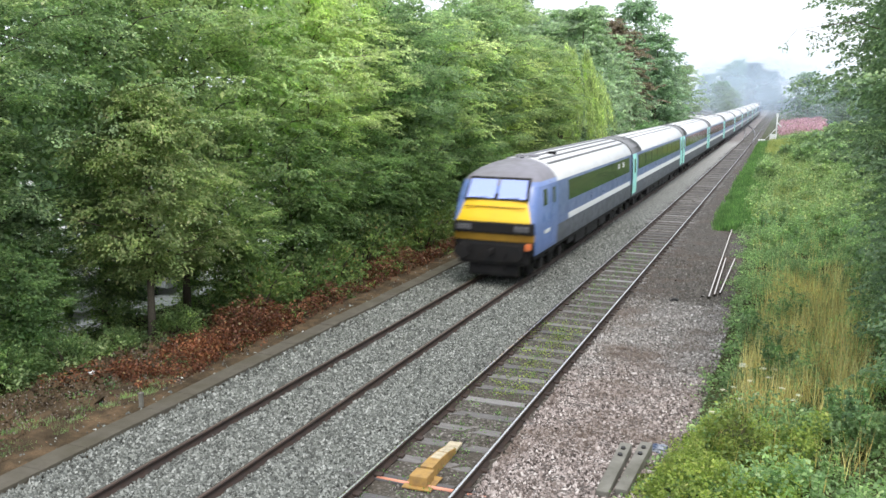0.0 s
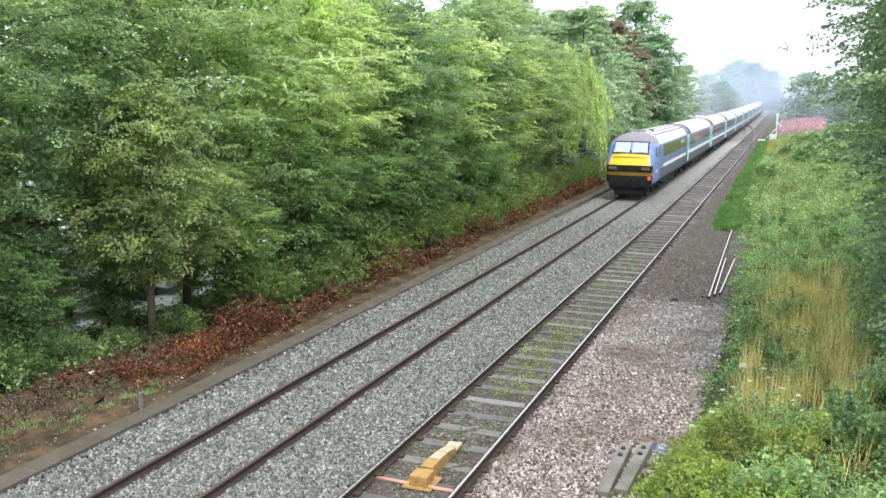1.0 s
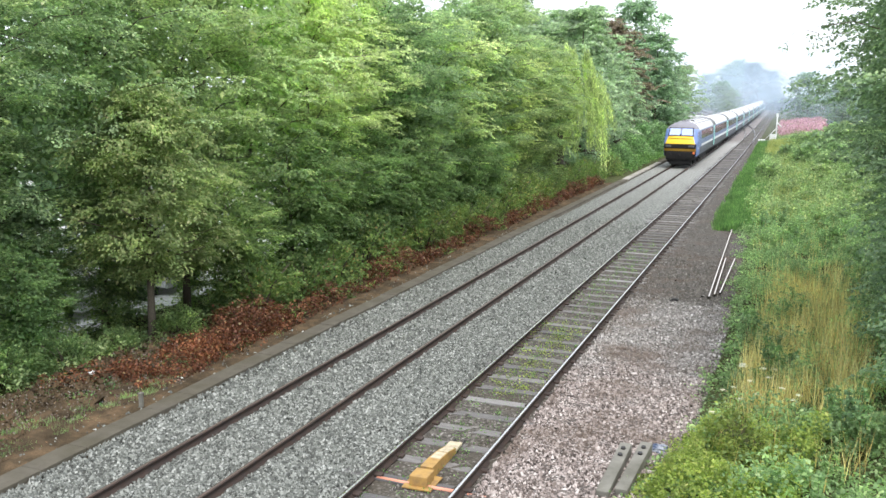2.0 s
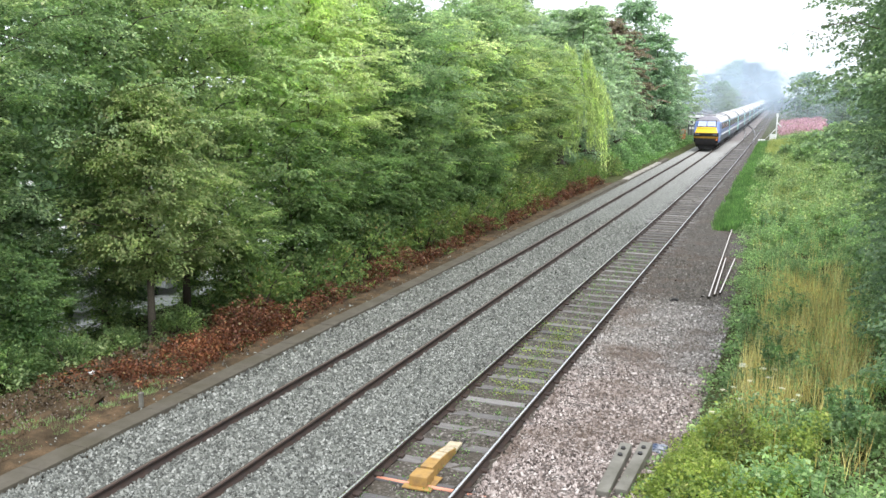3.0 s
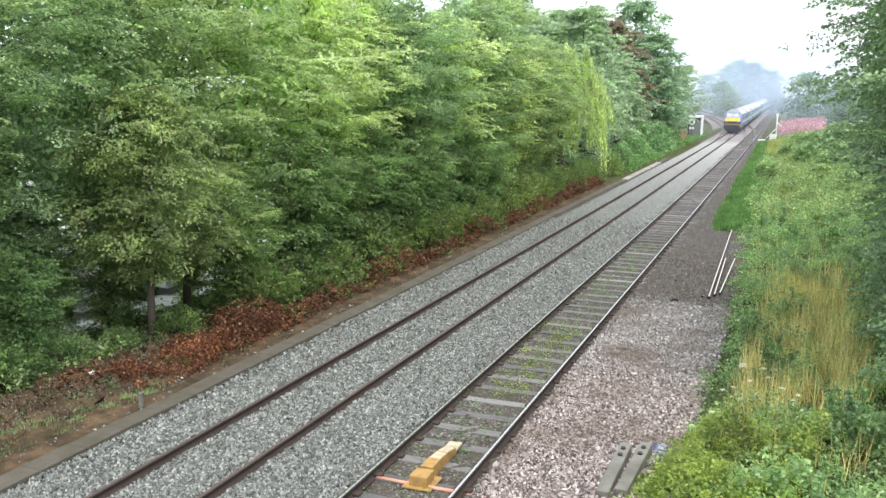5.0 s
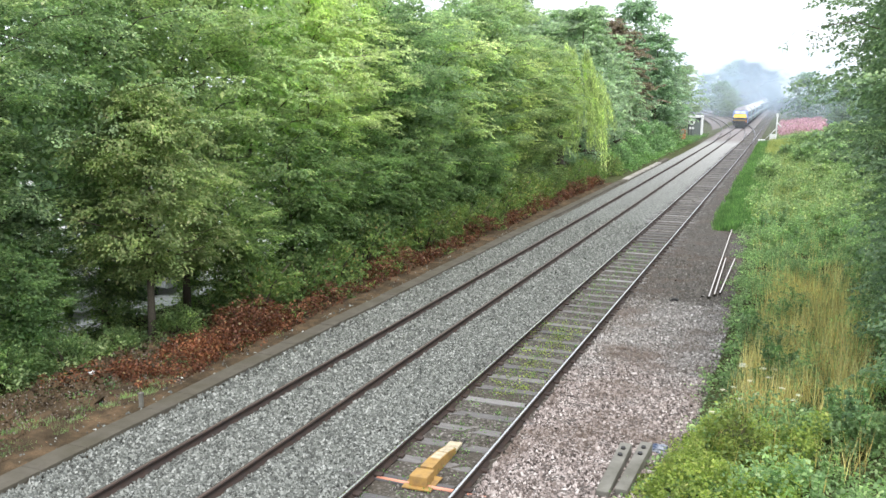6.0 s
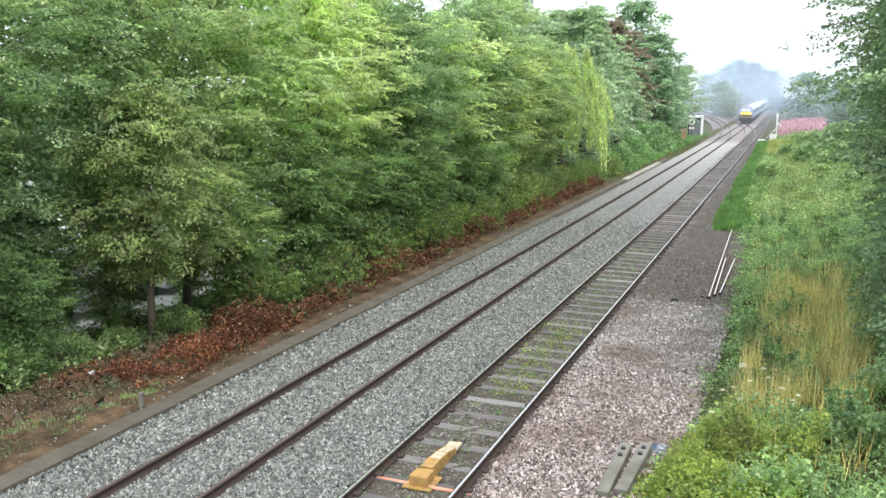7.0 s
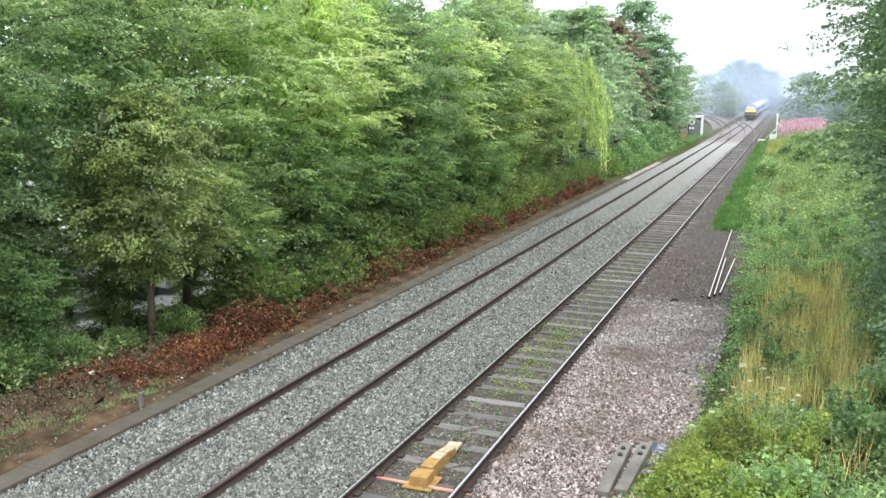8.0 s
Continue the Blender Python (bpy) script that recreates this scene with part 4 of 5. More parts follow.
ground_cover("bright_brambles", "bright yellow-green bramble leaves at the ballast edge", "brambles", 83, 1700, lambda r, y: bank_edge(y) + 0.0 + r.uniform(0, 1, len(y)) ** 1.5 * 2.4, 10.5, 15.9,
             lambda r, x, y: r.uniform(0.05, 0.75, len(x)) * (0.2 + 1.1 * lumps(x, y, 1.6)) * np.clip((x - bank_edge(y)) * 1.5, 0.2, 1), 16, 0.17, 0.072, L_BRAMBLE)
ground_cover("dead_undergrowth", "rust-brown dead sprayed undergrowth below the hedge", "dead undergrowth", 84, 1900, lambda r, y: -6.7 - r.uniform(0, 1, len(y)) ** 1.1 * np.interp(y, [14, 18, 30, 60], [1.6, 1.9, 1.2, 0.8]), 15.4, 63,
             lambda r, x, y: r.uniform(0.0, 0.85, len(x)) * np.clip(1.5 * lumps(x, y, 0.8) - 0.25, 0.0, 1.1), 22, 0.22, 0.085, L_DEAD, 1.5)
ground_cover("dead_thicket", "thick rust-brown sprayed-off undergrowth at the soil's edge", "dead undergrowth", 98, 480, lambda r, y: -6.55 - r.uniform(0, 1, len(y)) * np.interp(y, [14.4, 15.5, 20], [1.0, 2.0, 1.7]), 14.5, 20.5,
             lambda r, x, y: r.uniform(0.0, 0.6, len(x)) * np.clip(1.6 * lumps(x, y, 1.1) - 0.2, 0.02, 1.0), 22, 0.2, 0.07, L_DEAD)
ground_cover("dead_leaf_scatter", "scattered brown dead leaves on bare soil", "leaf litter", 85, 260, lambda r, y: -6.4 - r.uniform(0, 1, len(y)) * 2.8, 8, 22,
             lambda r, x, y: 0.03 + 0 * x, 9, 0.35, 0.045, L_LITTER)
ground_cover("dead_weeds", "thin patch of dead brown weeds on bare soil", "dead weeds", 78, 70, lambda r, y: -8.1 - r.uniform(0, 1, len(y)) * 1.4, 13.8, 15.6,
             lambda r, x, y: r.uniform(0.0, 0.3, len(x)), 16, 0.2, 0.07, L_DEAD)
ground_cover("soil_weeds", "small green weeds on bare soil", "weeds", 86, 260, lambda r, y: -6.7 - r.uniform(0, 1, len(y)) * 2.4, 8, 26,
             lambda r, x, y: r.uniform(0.02, 0.2, len(x)) * (lumps(x, y, 1.4) > 0.55), 12, 0.22, 0.06, L_GRASS)
ground_cover("hedge_floor", "low green growth on the ground among the trunks", "undergrowth", 79, 600, lambda r, y: -9.0 - r.uniform(0, 1, len(y)) * 4.2 + (y - 16) * 0.12, 9, 26,
             lambda r, x, y: r.uniform(0.0, 0.55, len(x)) * (0.3 + lumps(x, y, 1.2)), 20, 0.32, 0.1, L_HORNBEAM)
ground_cover("track_weeds", "small weeds growing between old sleepers", "weeds", 87, 620, lambda r, y: r.normal(0, 0.38, len(y)).clip(-0.62, 0.62), 10, 38,
             lambda r, x, y: 0.12 + r.uniform(0.0, 0.1, len(x)), 9, 0.13, 0.04, L_GRASS)
ground_cover("moss_weeds", "yellow-green weeds crowding old sleepers", "weeds", 97, 230, lambda r, y: r.normal(0, 0.34, len(y)).clip(-0.64, 0.64), 17.0, 23.5,
             lambda r, x, y: 0.1 + r.uniform(0.0, 0.1, len(x)), 12, 0.13, 0.042, L_BRAMBLE)
ground_cover("willowherb", "pink willowherb in flower on the bank", "wildflowers", 88, 1500, lambda r, y: 3.9 + r.uniform(0, 1, len(y)) * (6.5 + 0.03 * (y - 150)), 145, 200,
             lambda r, x, y: r.uniform(0.3, 1.5, len(x)), 9, 0.6, 0.3, L_PINK)
ground_cover("verge_grass", "green grass and weeds on the far verge", "grass", 89, 2200, lambda r, y: -6.6 - r.uniform(0, 1, len(y)) * 4.0, 74, 150,
             lambda r, x, y: r.uniform(0.05, 0.45, len(x)), 14, 0.5, 0.13, L_GRASS)


def grass_field(name, label, seed, n, x_of, y0, y1, hmin, hmax, width, mat, tuft=12, power=1.0):
    """Upright blades in tufts."""
    r = np.random.default_rng(seed)
    y = y0 + (y1 - y0) * r.uniform(0, 1, n) ** power
    x = x_of(r, y)
    y = y + np.abs(r.normal(0, 0.8, n))
    x, y = np.repeat(x, tuft) + r.normal(0, 0.1, n * tuft), np.repeat(y, tuft) + r.normal(0, 0.1, n * tuft)
    h = r.uniform(hmin, hmax, n * tuft)
    al = unit(np.array([0, 0, 1.0]) + r.normal(0, 0.17, (n * tuft, 3)))
    ac = unit(np.cross(al, r.normal(0, 1, (n * tuft, 3))))
    c = np.stack([x + drift(y), y, ground_height(x, y) + heave(y)], 1) + al * h[:, None] * 0.5
    v, f = blades(c, al, ac, h, width, 0.05)
    return tagged(part(name, np_mesh(name, v, f, mat)), label, "grass", kind="stuff")


grass_field("straw_grass", "tall dry straw-coloured grass on the bank", 91, 500, lambda r, y: 4.5 + (y - 17) * 0.04 + r.uniform(0, 1, len(y)) ** 1.2 * 2.5, 16.6, 30, 0.35, 1.1, 0.013, L_STRAW, 12)
grass_field("scattered_straw", "thin dry grass stems among weeds", 92, 430, lambda r, y: bank_edge(y) + 0.8 + r.uniform(0, 1, len(y)) * 4, 13, 52, 0.4, 0.85, 0.012, L_STRAW, 5)
grass_field("lush_grass", "lush green grass beside the line", 93, 3600, lambda r, y: np.interp(y, [40, 48, 100, 130], [2.4, 2.0, 1.75, 1.6]) + r.uniform(0, 1, len(y)) * np.interp(y, [40, 60, 130], [1.6, 2.0, 1.6]), 43, 132, 0.3, 0.6, 0.04, L_GRASS, 9, 1.6)
grass_field("soil_grass", "tufts of short grass on bare soil", 94, 150, lambda r, y: -6.6 - r.uniform(0, 1, len(y)) * 2.6, 8.5, 19, 0.05, 0.16, 0.01, L_NETTLE, 110)


grass_field("yellow_grass", "pale yellow-green grass beside the signal post", 95, 700, lambda r, y: 3.1 + r.uniform(0, 1, len(y)) * 2.6, 100, 128, 0.5, 1.0, 0.06, L_YELLOW_GRASS, 9)
grass_field("rank_grass", "tawny rank grass running along the bank", 96, 260, lambda r, y: 4.6 + r.uniform(0, 1, len(y)) * 2.4, 44, 98, 0.5, 1.0, 0.035, L_YELLOW_GRASS, 8)


def flower(m):
    t = thing("wild_carrot_flower", "cream flat-topped wildflower on a thin stem", "wildflower", "cream wildflowers", m=m)
    part("stem", tube([(0, 0, 0), (0.02, 0.01, 0.5), (0, 0, 0.95)], [0.006, 0.005, 0.004], 4), M_STEM, t)
    r = np.random.default_rng(5)
    p = np.stack([r.normal(0, 0.045, 40), r.normal(0, 0.045, 40), 0.96 + r.normal(0, 0.008, 40)], 1)
    al = unit(r.normal(0, 1, (40, 3)) * [1, 1, 0.2])
    v, f = blades(p, al, unit(np.cross(al, [0, 0, 1.0])), 0.035, 0.03)
    part("flower_head", np_mesh("flower_head", v, f, L_CREAM), None, t)
    return t


M_STEM = plain("green_stem", (0.12, 0.17, 0.05), 0.7)
first_flower = flower(put(4.6, 17.8, -0.1))
for x, y in ((4.75, 17.5), (4.45, 17.4), (4.9, 16.9), (5.05, 17.9), (4.6, 16.5), (5.3, 17.3), (4.3, 16.9), (5.5, 16.8), (5.6, 17.0), (4.95, 18.3), (4.2, 15.6), (5.15, 18.6), (4.55, 18.2)):
    copy_scaled(first_flower, put(x, y, -0.08, rng.uniform(0, 6), rng.uniform(0.6, 0.85)))


# ---- lineside furniture ----
def stones(name, label, seed, n, x0, x1, y0, y1, top, size, mat, keep=None, power=1.0):
    r = np.random.default_rng(seed)
    y = y0 + (y1 - y0) * r.uniform(0, 1, n) ** power
    x = r.uniform(x0, x1, n)
    if keep is not None:
        k = keep(x, y)
        x, y = x[k], y[k]
        n = len(x)
    ring = np.array([[1, 0, -0.55], [0.1, 1, -0.55], [-1, 0.1, -0.55], [-0.1, -1, -0.55], [0.0, 0.0, 0.75]])
    s = size * r.uniform(0.55, 1.35, (n, 1, 1)) * r.uniform(0.65, 1.2, (n, 1, 3))
    v = (ring[None] + r.normal(0, 0.3, (n, 5, 3)) * [1, 1, 0.7]) * s
    a = r.uniform(0, 2 * math.pi, n)
    ca, sa = np.cos(a)[:, None], np.sin(a)[:, None]
    v = np.stack([v[..., 0] * ca - v[..., 1] * sa, v[..., 0] * sa + v[..., 1] * ca, v[..., 2]], -1)
    tilt = r.normal(0, 0.35, (n, 2))
    v[..., 2] += v[..., 0] * tilt[:, :1] + v[..., 1] * tilt[:, 1:]
    z = top + r.normal(0, 0.3 * size, n)
    v += np.stack([x + drift(y), y, z], 1)[:, None]
    tri = np.array([[0, 1, 4], [1, 2, 4], [2, 3, 4], [3, 0, 4]])
    f = (tri[None] + 5 * np.arange(n)[:, None, None]).reshape(-1, 3)
    return tagged(part(name, np_mesh(name, v.reshape(-1, 3), f, mat)), label, "ballast", kind="stuff")


def off_rails(x, y):
    return (np.abs(x + 0.7525) > 0.085) & (np.abs(x - 0.7525) > 0.085) & (np.abs(x + 4.1825) > 0.085) & (np.abs(x + 2.6775) > 0.085)


SLEEPER_Y0, PITCH = 8.46, 0.8175


def between_sleepers(x, y):
    return off_rails(x, y) & (np.abs((y - SLEEPER_Y0 + PITCH / 2) % PITCH - PITCH / 2) > 0.16)


stones("ballast_stones", "angular grey ballast stones", 101, 88000, -5.66, -0.9, 8, 44, -0.135, 0.031, M_STONE, off_rails, 1.45)
stones("pink_ballast_stones", "angular pinkish ballast stones", 102, 36000, 0.9, 3.95, 9, 36, -0.13, 0.034, M_STONE_PINK, lambda x, y: off_rails(x, y) & (x < bank_edge(y) + 0.2) & ((y < 25.5 + 1.2 * np.sin(3 * x) + 0.8 * np.sin(7.7 * x + 3 * y)) | (np.sin(91.7 * x + 57.3 * y) > 0.6)), 1.3)
stones("dirty_ballast_stones", "small dirty stones between sleepers", 103, 12000, -0.95, 0.95, 9, 40, -0.18, 0.028, M_STONE_DIRTY, between_sleepers, 1.4)
stones("cess_stones", "scattered brown stones beside the line", 104, 5000, 0.95, 3.4, 26, 50, -0.145, 0.028, M_STONE_DIRTY, off_rails, 1.4)
stones("soil_stones", "small pale stones scattered on bare soil", 105, 4200, -9.2, -6.35, 8, 19, -0.105, 0.016, M_PEBBLE)
stones("soil_clods", "lumpy clods of brown earth", 107, 1500, -9.3, -6.5, 8, 20, -0.12, 0.06, M_SOIL)
stones("spilt_stones", "pale stones lying along the cable trough", 106, 240, -6.5, -6.1, 10, 40, -0.085, 0.026, M_STONE)


def bar_mesh(name, sx, sy, sz, bevel, mat):
    bm = box(-sx / 2, sx / 2, -sy / 2, sy / 2, -sz, 0, bevel)
    me = bpy.data.meshes.new(name)
    bm.to_mesh(me)
    bm.free()
    me.materials.append(mat)
    return me


SLEEPER = bar_mesh("sleeper", 2.6, 0.25, 0.13, 0.012, M_SLEEPER)
CHAIR = bar_mesh("rail_chair", 0.27, 0.14, 0.05, 0.015, M_RAIL_RUST)
for i in range(-16, 150):
    y = SLEEPER_Y0 + PITCH * i
    o = part("sleeper", SLEEPER, None, near_line, m=pose(bend(y) + rng.normal(0, 0.02), y + rng.normal(0, 0.025), -0.149 + rng.normal(0, 0.005), rng.normal(0, 1.0), rng.normal(0, 0.25), rng.normal(0, 0.8)))
    if i < 55:
        for s in (-0.7525, 0.7525):
            part("rail_chair", CHAIR, None, o, m=Matrix.Translation((s, 0, 0.045)))
LID_PALE = bar_mesh("trough_lid", 0.43, 0.99, 0.09, 0.012, M_PALE_CONCRETE)
LID = bar_mesh("trough_lid", 0.43, 0.99, 0.09, 0.012, M_TROUGH)
trough = thing("cable_trough", "dirty concrete cable trough with lids beside the ballast", "cable trough", kind="structure")
part("trough_body", sweep([(-0.235, -0.3), (0.235, -0.3), (0.235, -0.08), (-0.235, -0.08)], [(-5.88 + bend(max(y, 0)), y, -0.09) for y in np.arange(-6, 92, 2.0)], "trough_body", [M_TROUGH]), None, trough)
for i in range(90):
    y = 2.0 + i
    part("trough_lid", LID_PALE if 66 < y < 86 else LID, None, trough, m=pose(-5.88 + bend(y) + rng.normal(0, 0.006), y, -0.075 + rng.normal(0, 0.004), rng.normal(0, 0.25), rng.normal(0, 0.5), rng.normal(0, 0.3)))


def warning_ramp():
    """The track magnet with its sloping guard in the middle of the near line."""
    t = thing("track_magnet", "yellow painted track magnet with sloping ramp between the rails", "track equipment", m=pose(0.06, 12.45, -0.155, 0, 0, 1))
    part("magnet_box", box(-0.15, 0.15, -0.12, 0.22, 0.02, 0.19, 0.02), M_YELLOW, t)
    part("base_plate", box(-0.24, 0.24, -0.2, 0.36, 0.0, 0.025, 0.005), M_YELLOW, t)
    bm = bmesh.new()
    prof = [(0.26, 0.0), (0.26, 0.2), (0.6, 0.2), (1.0, 0.17), (1.4, 0.1), (1.4, 0.0)]
    sides = [[bm.verts.new((x, y, z)) for y, z in prof] for x in (-0.105, 0.105)]
    for i in range(6):
        j = (i + 1) % 6
        bm.faces.new((sides[0][i], sides[0][j], sides[1][j], sides[1][i]))
    bm.faces.new(sides[0])
    bm.faces.new(sides[1][::-1])
    bmesh.ops.recalc_face_normals(bm, faces=bm.faces[:])
    part("ramp", bm, M_YELLOW, t, "chipped yellow ramp plate")
    part("ramp_nose", box(-0.115, 0.115, 1.402, 1.72, 0.03, 0.085, 0.012), M_PALE_YELLOW, t, "faded pale yellow end plate")
    for y0, y1, z0, z1 in ((0.64, 0.98, 0.197, 0.1715), (1.02, 1.38, 0.1665, 0.1035)):
        plate = bmesh.new()
        vs = [plate.verts.new((x, y, z + d)) for y, z in ((y0, z0), (y1, z1)) for x, d in ((-0.085, 0.004), (0.085, 0.004), (0.085, -0.004), (-0.085, -0.004))]
        for q in ((0, 1, 5, 4), (1, 2, 6, 5), (2, 3, 7, 6), (3, 0, 4, 7), (3, 2, 1, 0), (4, 5, 6, 7)):
            plate.faces.new([vs[c] for c in q])
        part("wear_plate", plate, M_PALE_YELLOW, t, "worn pale yellow wear plate")
    for x in (-0.09, 0.09):
        part("guard_rod", tube([(x, 1.3, 0.05), (x, 1.95, 0.03)], [0.016, 0.016], 6), M_DARK, t)
    return t


warning_ramp()
duct = thing("orange_cable_duct", "orange plastic cable duct laid across the track", "cable duct", m=pose(0.0, 12.4, -0.15, 0, 0, 1.5))
part("pipe", tube([(-0.68, 0.05, 0.0), (-0.3, 0.03, 0.0), (0.1, 0.0, 0.005), (0.68, 0.0, 0.0)], [0.032] * 4, 10), M_ORANGE, duct)
part("end_pipe", tube([(0.85, 0.0, -0.02), (1.25, 0.02, -0.03)], [0.03, 0.03], 10), M_ORANGE, duct)


def old_beam(x, y, turn):
    t = thing("concrete_beam", "weathered concrete sleeper end with rusty bolts", "concrete beam", "discarded concrete beams", m=pose(x, y, -0.12, 4, 0, turn))
    part("beam", box(-0.1, 0.1, -1.5, 0.3, 0.0, 0.2, 0.02), M_CONCRETE, t)
    for q in (0.05, -0.2):
        part("bolt", tube([(0.0, q, 0.2), (0.0, q, 0.235)], [0.045, 0.035], 8), M_DARK, t)
    return t


old_beam(2.86, 14.55, -2)
old_beam(3.17, 14.72, -4)
bag = bmesh.new()
bmesh.ops.create_icosphere(bag, subdivisions=3, radius=0.16)
for v in bag.verts:
    v.co += 0.06 * noise.noise_vector(v.co * 11)
    v.co.z *= 0.55
tagged(part("plastic_bag", bag, plain("blue_plastic", (0.03, 0.05, 0.1), 0.3, 0, (0.6, 0.62, 0.64), 0.8, 9.0), m=pose(3.36, 15.3, -0.12)), "crumpled blue and white plastic bag on the ballast", "litter")
lump = bmesh.new()
bmesh.ops.create_icosphere(lump, subdivisions=2, radius=0.12)
for v in lump.verts:
    v.co += 0.09 * noise.noise_vector(v.co * 9)
    v.co.z *= 0.7
tagged(part("dark_lump", lump, M_DARK, m=pose(2.2, 27.3, -0.13)), "dark lump of rubble on the ballast", "rubble")
for i, (x, y, s) in enumerate(((-6.72, 15.4, 1.0), (-6.35, 17.6, 0.5), (-6.2, 19.8, 0.5), (-8.7, 15.0, 1.0), (-7.2, 13.6, 0.5), (-6.4, 24.0, 0.5))):
    bm = bmesh.new()
    bmesh.ops.create_icosphere(bm, subdivisions=2, radius=0.07)
    for v in bm.verts:
        v.co += 0.04 * noise.noise_vector(v.co * 25 + Vector((i, 0, 0)))
        v.co.z *= 0.5
    ob = part("litter", bm, M_WHITE, m=pose(x, y, -0.14) @ Matrix.Scale(s, 4))
    tagged(ob, "crumpled white scrap of litter on the soil", "litter", "scraps of litter")
peg = thing("marker_peg", "short pale concrete marker peg in the soil", "marker post", m=pose(-6.2, 13.55, -0.12))
part("post", box(-0.035, 0.035, -0.035, 0.035, 0, 0.28, 0.01), M_CONCRETE, peg)
part("cap", box(-0.045, 0.045, -0.045, 0.045, 0.28, 0.31, 0.008), M_CONCRETE, peg)


def spare_rail(xa, ya, xb, yb):
    me = sweep(RAIL, [(xa + (xb - xa) * q, ya + (yb - ya) * q, 0.0) for q in np.linspace(0, 1, 9)], "rail", [M_RAIL_RUST, M_RAIL_PALE], RAIL_WHICH)
    ob = part("spare_rail", me, m=Matrix.Translation((0, 0, -0.04)))
    return tagged(ob, "spare steel rail lying beside the track", "rail", "spare rails by the track")


M_RAIL_PALE = plain("pale_weathered_steel", (0.62, 0.58, 0.54), 0.45, 0.4, (0.35, 0.27, 0.22), 0.4, 3.0)
spare_rail(3.15, 28.0, 2.9, 44.6)
spare_rail(3.28, 28.4, 3.17, 35.2)
spare_rail(3.42, 28.7, 3.5, 35.2)


def hut():
    t = thing("relay_hut", "small white lineside hut with dark open side", "hut", m=pose(-7.85 + bend(145), 145, -0.3))
    part("end_wall", box(0.55, 0.75, -1.0, 1.0, 0, 3.1, 0.01), M_WHITE, t)
    part("back_wall", box(-0.75, 0.55, 0.8, 1.0, 0, 3.0, 0.01), M_DIM_INSIDE, t)
    part("roof", box(-1.35, 0.8, -1.1, 1.1, 3.1, 3.4, 0.02), M_WHITE, t)
    part("side_wall", box(-1.3, -1.15, -1.0, 1.0, 0, 3.1, 0.01), M_DARK, t)
    # added dark panel stands in for the dimness of the open inside
    part("front_panel", box(-1.15, 0.55, -0.9, -0.8, 0, 2.6, 0.01), M_DIM_INSIDE, t)
    return t


hut()
sign = thing("round_sign", "white round lineside sign with dark rim", "sign", m=pose(-8.35 + bend(141), 141, -0.3))
part("post", tube([(0, 0, 0), (0, 0, 2.4)], [0.05, 0.05], 8), M_DARK, sign)
part("rim", tube([(0, 0.0, 2.5), (0, 0.04, 2.5)], [0.55, 0.55], 28), M_DARK, sign)
part("disc", tube([(0, -0.03, 2.5), (0, 0.0, 2.5)], [0.46, 0.46], 28), M_WHITE, sign)
part("character_bar", box(-0.18, 0.18, -0.05, -0.03, 2.25, 2.75, 0.01), M_DARK, sign)
part("lower_plate", box(-0.35, 0.35, -0.02, 0.02, 1.45, 1.75, 0.01), M_WHITE, sign)
M_MACHINE = plain("faded_orange_paint", (0.5, 0.23, 0.09), 0.6, 0.0, (0.2, 0.12, 0.08), 0.6, 3.0)
orange = thing("orange_machine", "small faded orange track machine parked beside the hut", "machine", m=pose(-8.6 + bend(131), 131, -0.28))
part("body", box(-0.45, 0.4, -0.5, 0.5, 0.35, 0.7, 0.06), M_MACHINE, orange)
part("engine_cover", box(0.05, 0.42, -0.35, 0.35, 0.7, 1.05, 0.06), M_MACHINE, orange)
for pts in ([(-0.3, 0, 0.7), (-0.35, -0.1, 1.5), (0.1, -0.1, 1.7)], [(-0.1, 0, 0.7), (-0.75, -0.1, 1.15), (-0.95, -0.1, 0.55)], [(0.3, 0.1, 1.0), (0.35, 0.1, 1.6), (0.1, -0.1, 1.7)]):
    part("arm", tube(pts, [0.08, 0.07, 0.06], 6), M_MACHINE, orange)
for s in (-0.42, 0.42):
    part("crawler_track", box(s - 0.13, s + 0.13, -0.75, 0.75, 0, 0.4, 0.08), M_DARK, orange)
sig = thing("signal_post", "white signal post with stay and equipment case", "signal post", m=pose(3.55 + bend(135), 135.5, -0.3))
part("post", tube([(0.1, 0, 0), (0.1, 0, 4.0)], [0.09, 0.08], 8), M_WHITE, sig)
part("head", box(-0.05, 0.25, -0.15, 0.15, 3.55, 4.1, 0.03), M_WHITE, sig)
part("arm", tube([(0.1, 0, 2.9), (0.75, -0.05, 2.2)], [0.07, 0.07], 6), M_WHITE, sig)
part("stay", tube([(0.05, 0, 2.0), (-1.2, 0, 0.6)], [0.05, 0.05], 6), M_WHITE, sig)
part("equipment_case", box(-0.75, 0.15, -0.4, 0.2, 0, 1.2, 0.03), M_WHITE, sig)
part("point_motor", box(-2.2, -1.3, -0.4, 0.4, 0.02, 0.45, 0.05), M_WHITE, sig)
white_post = thing("white_marker_post", "thin white marker post on the far verge", "marker post", m=pose(-10.2 + bend(105), 105, -0.4))
part("post", box(-0.06, 0.06, -0.06, 0.06, 0, 1.1, 0.01), M_WHITE, white_post)
part("cap", box(-0.08, 0.08, -0.08, 0.08, 1.1, 1.18, 0.01), M_WHITE, white_post)


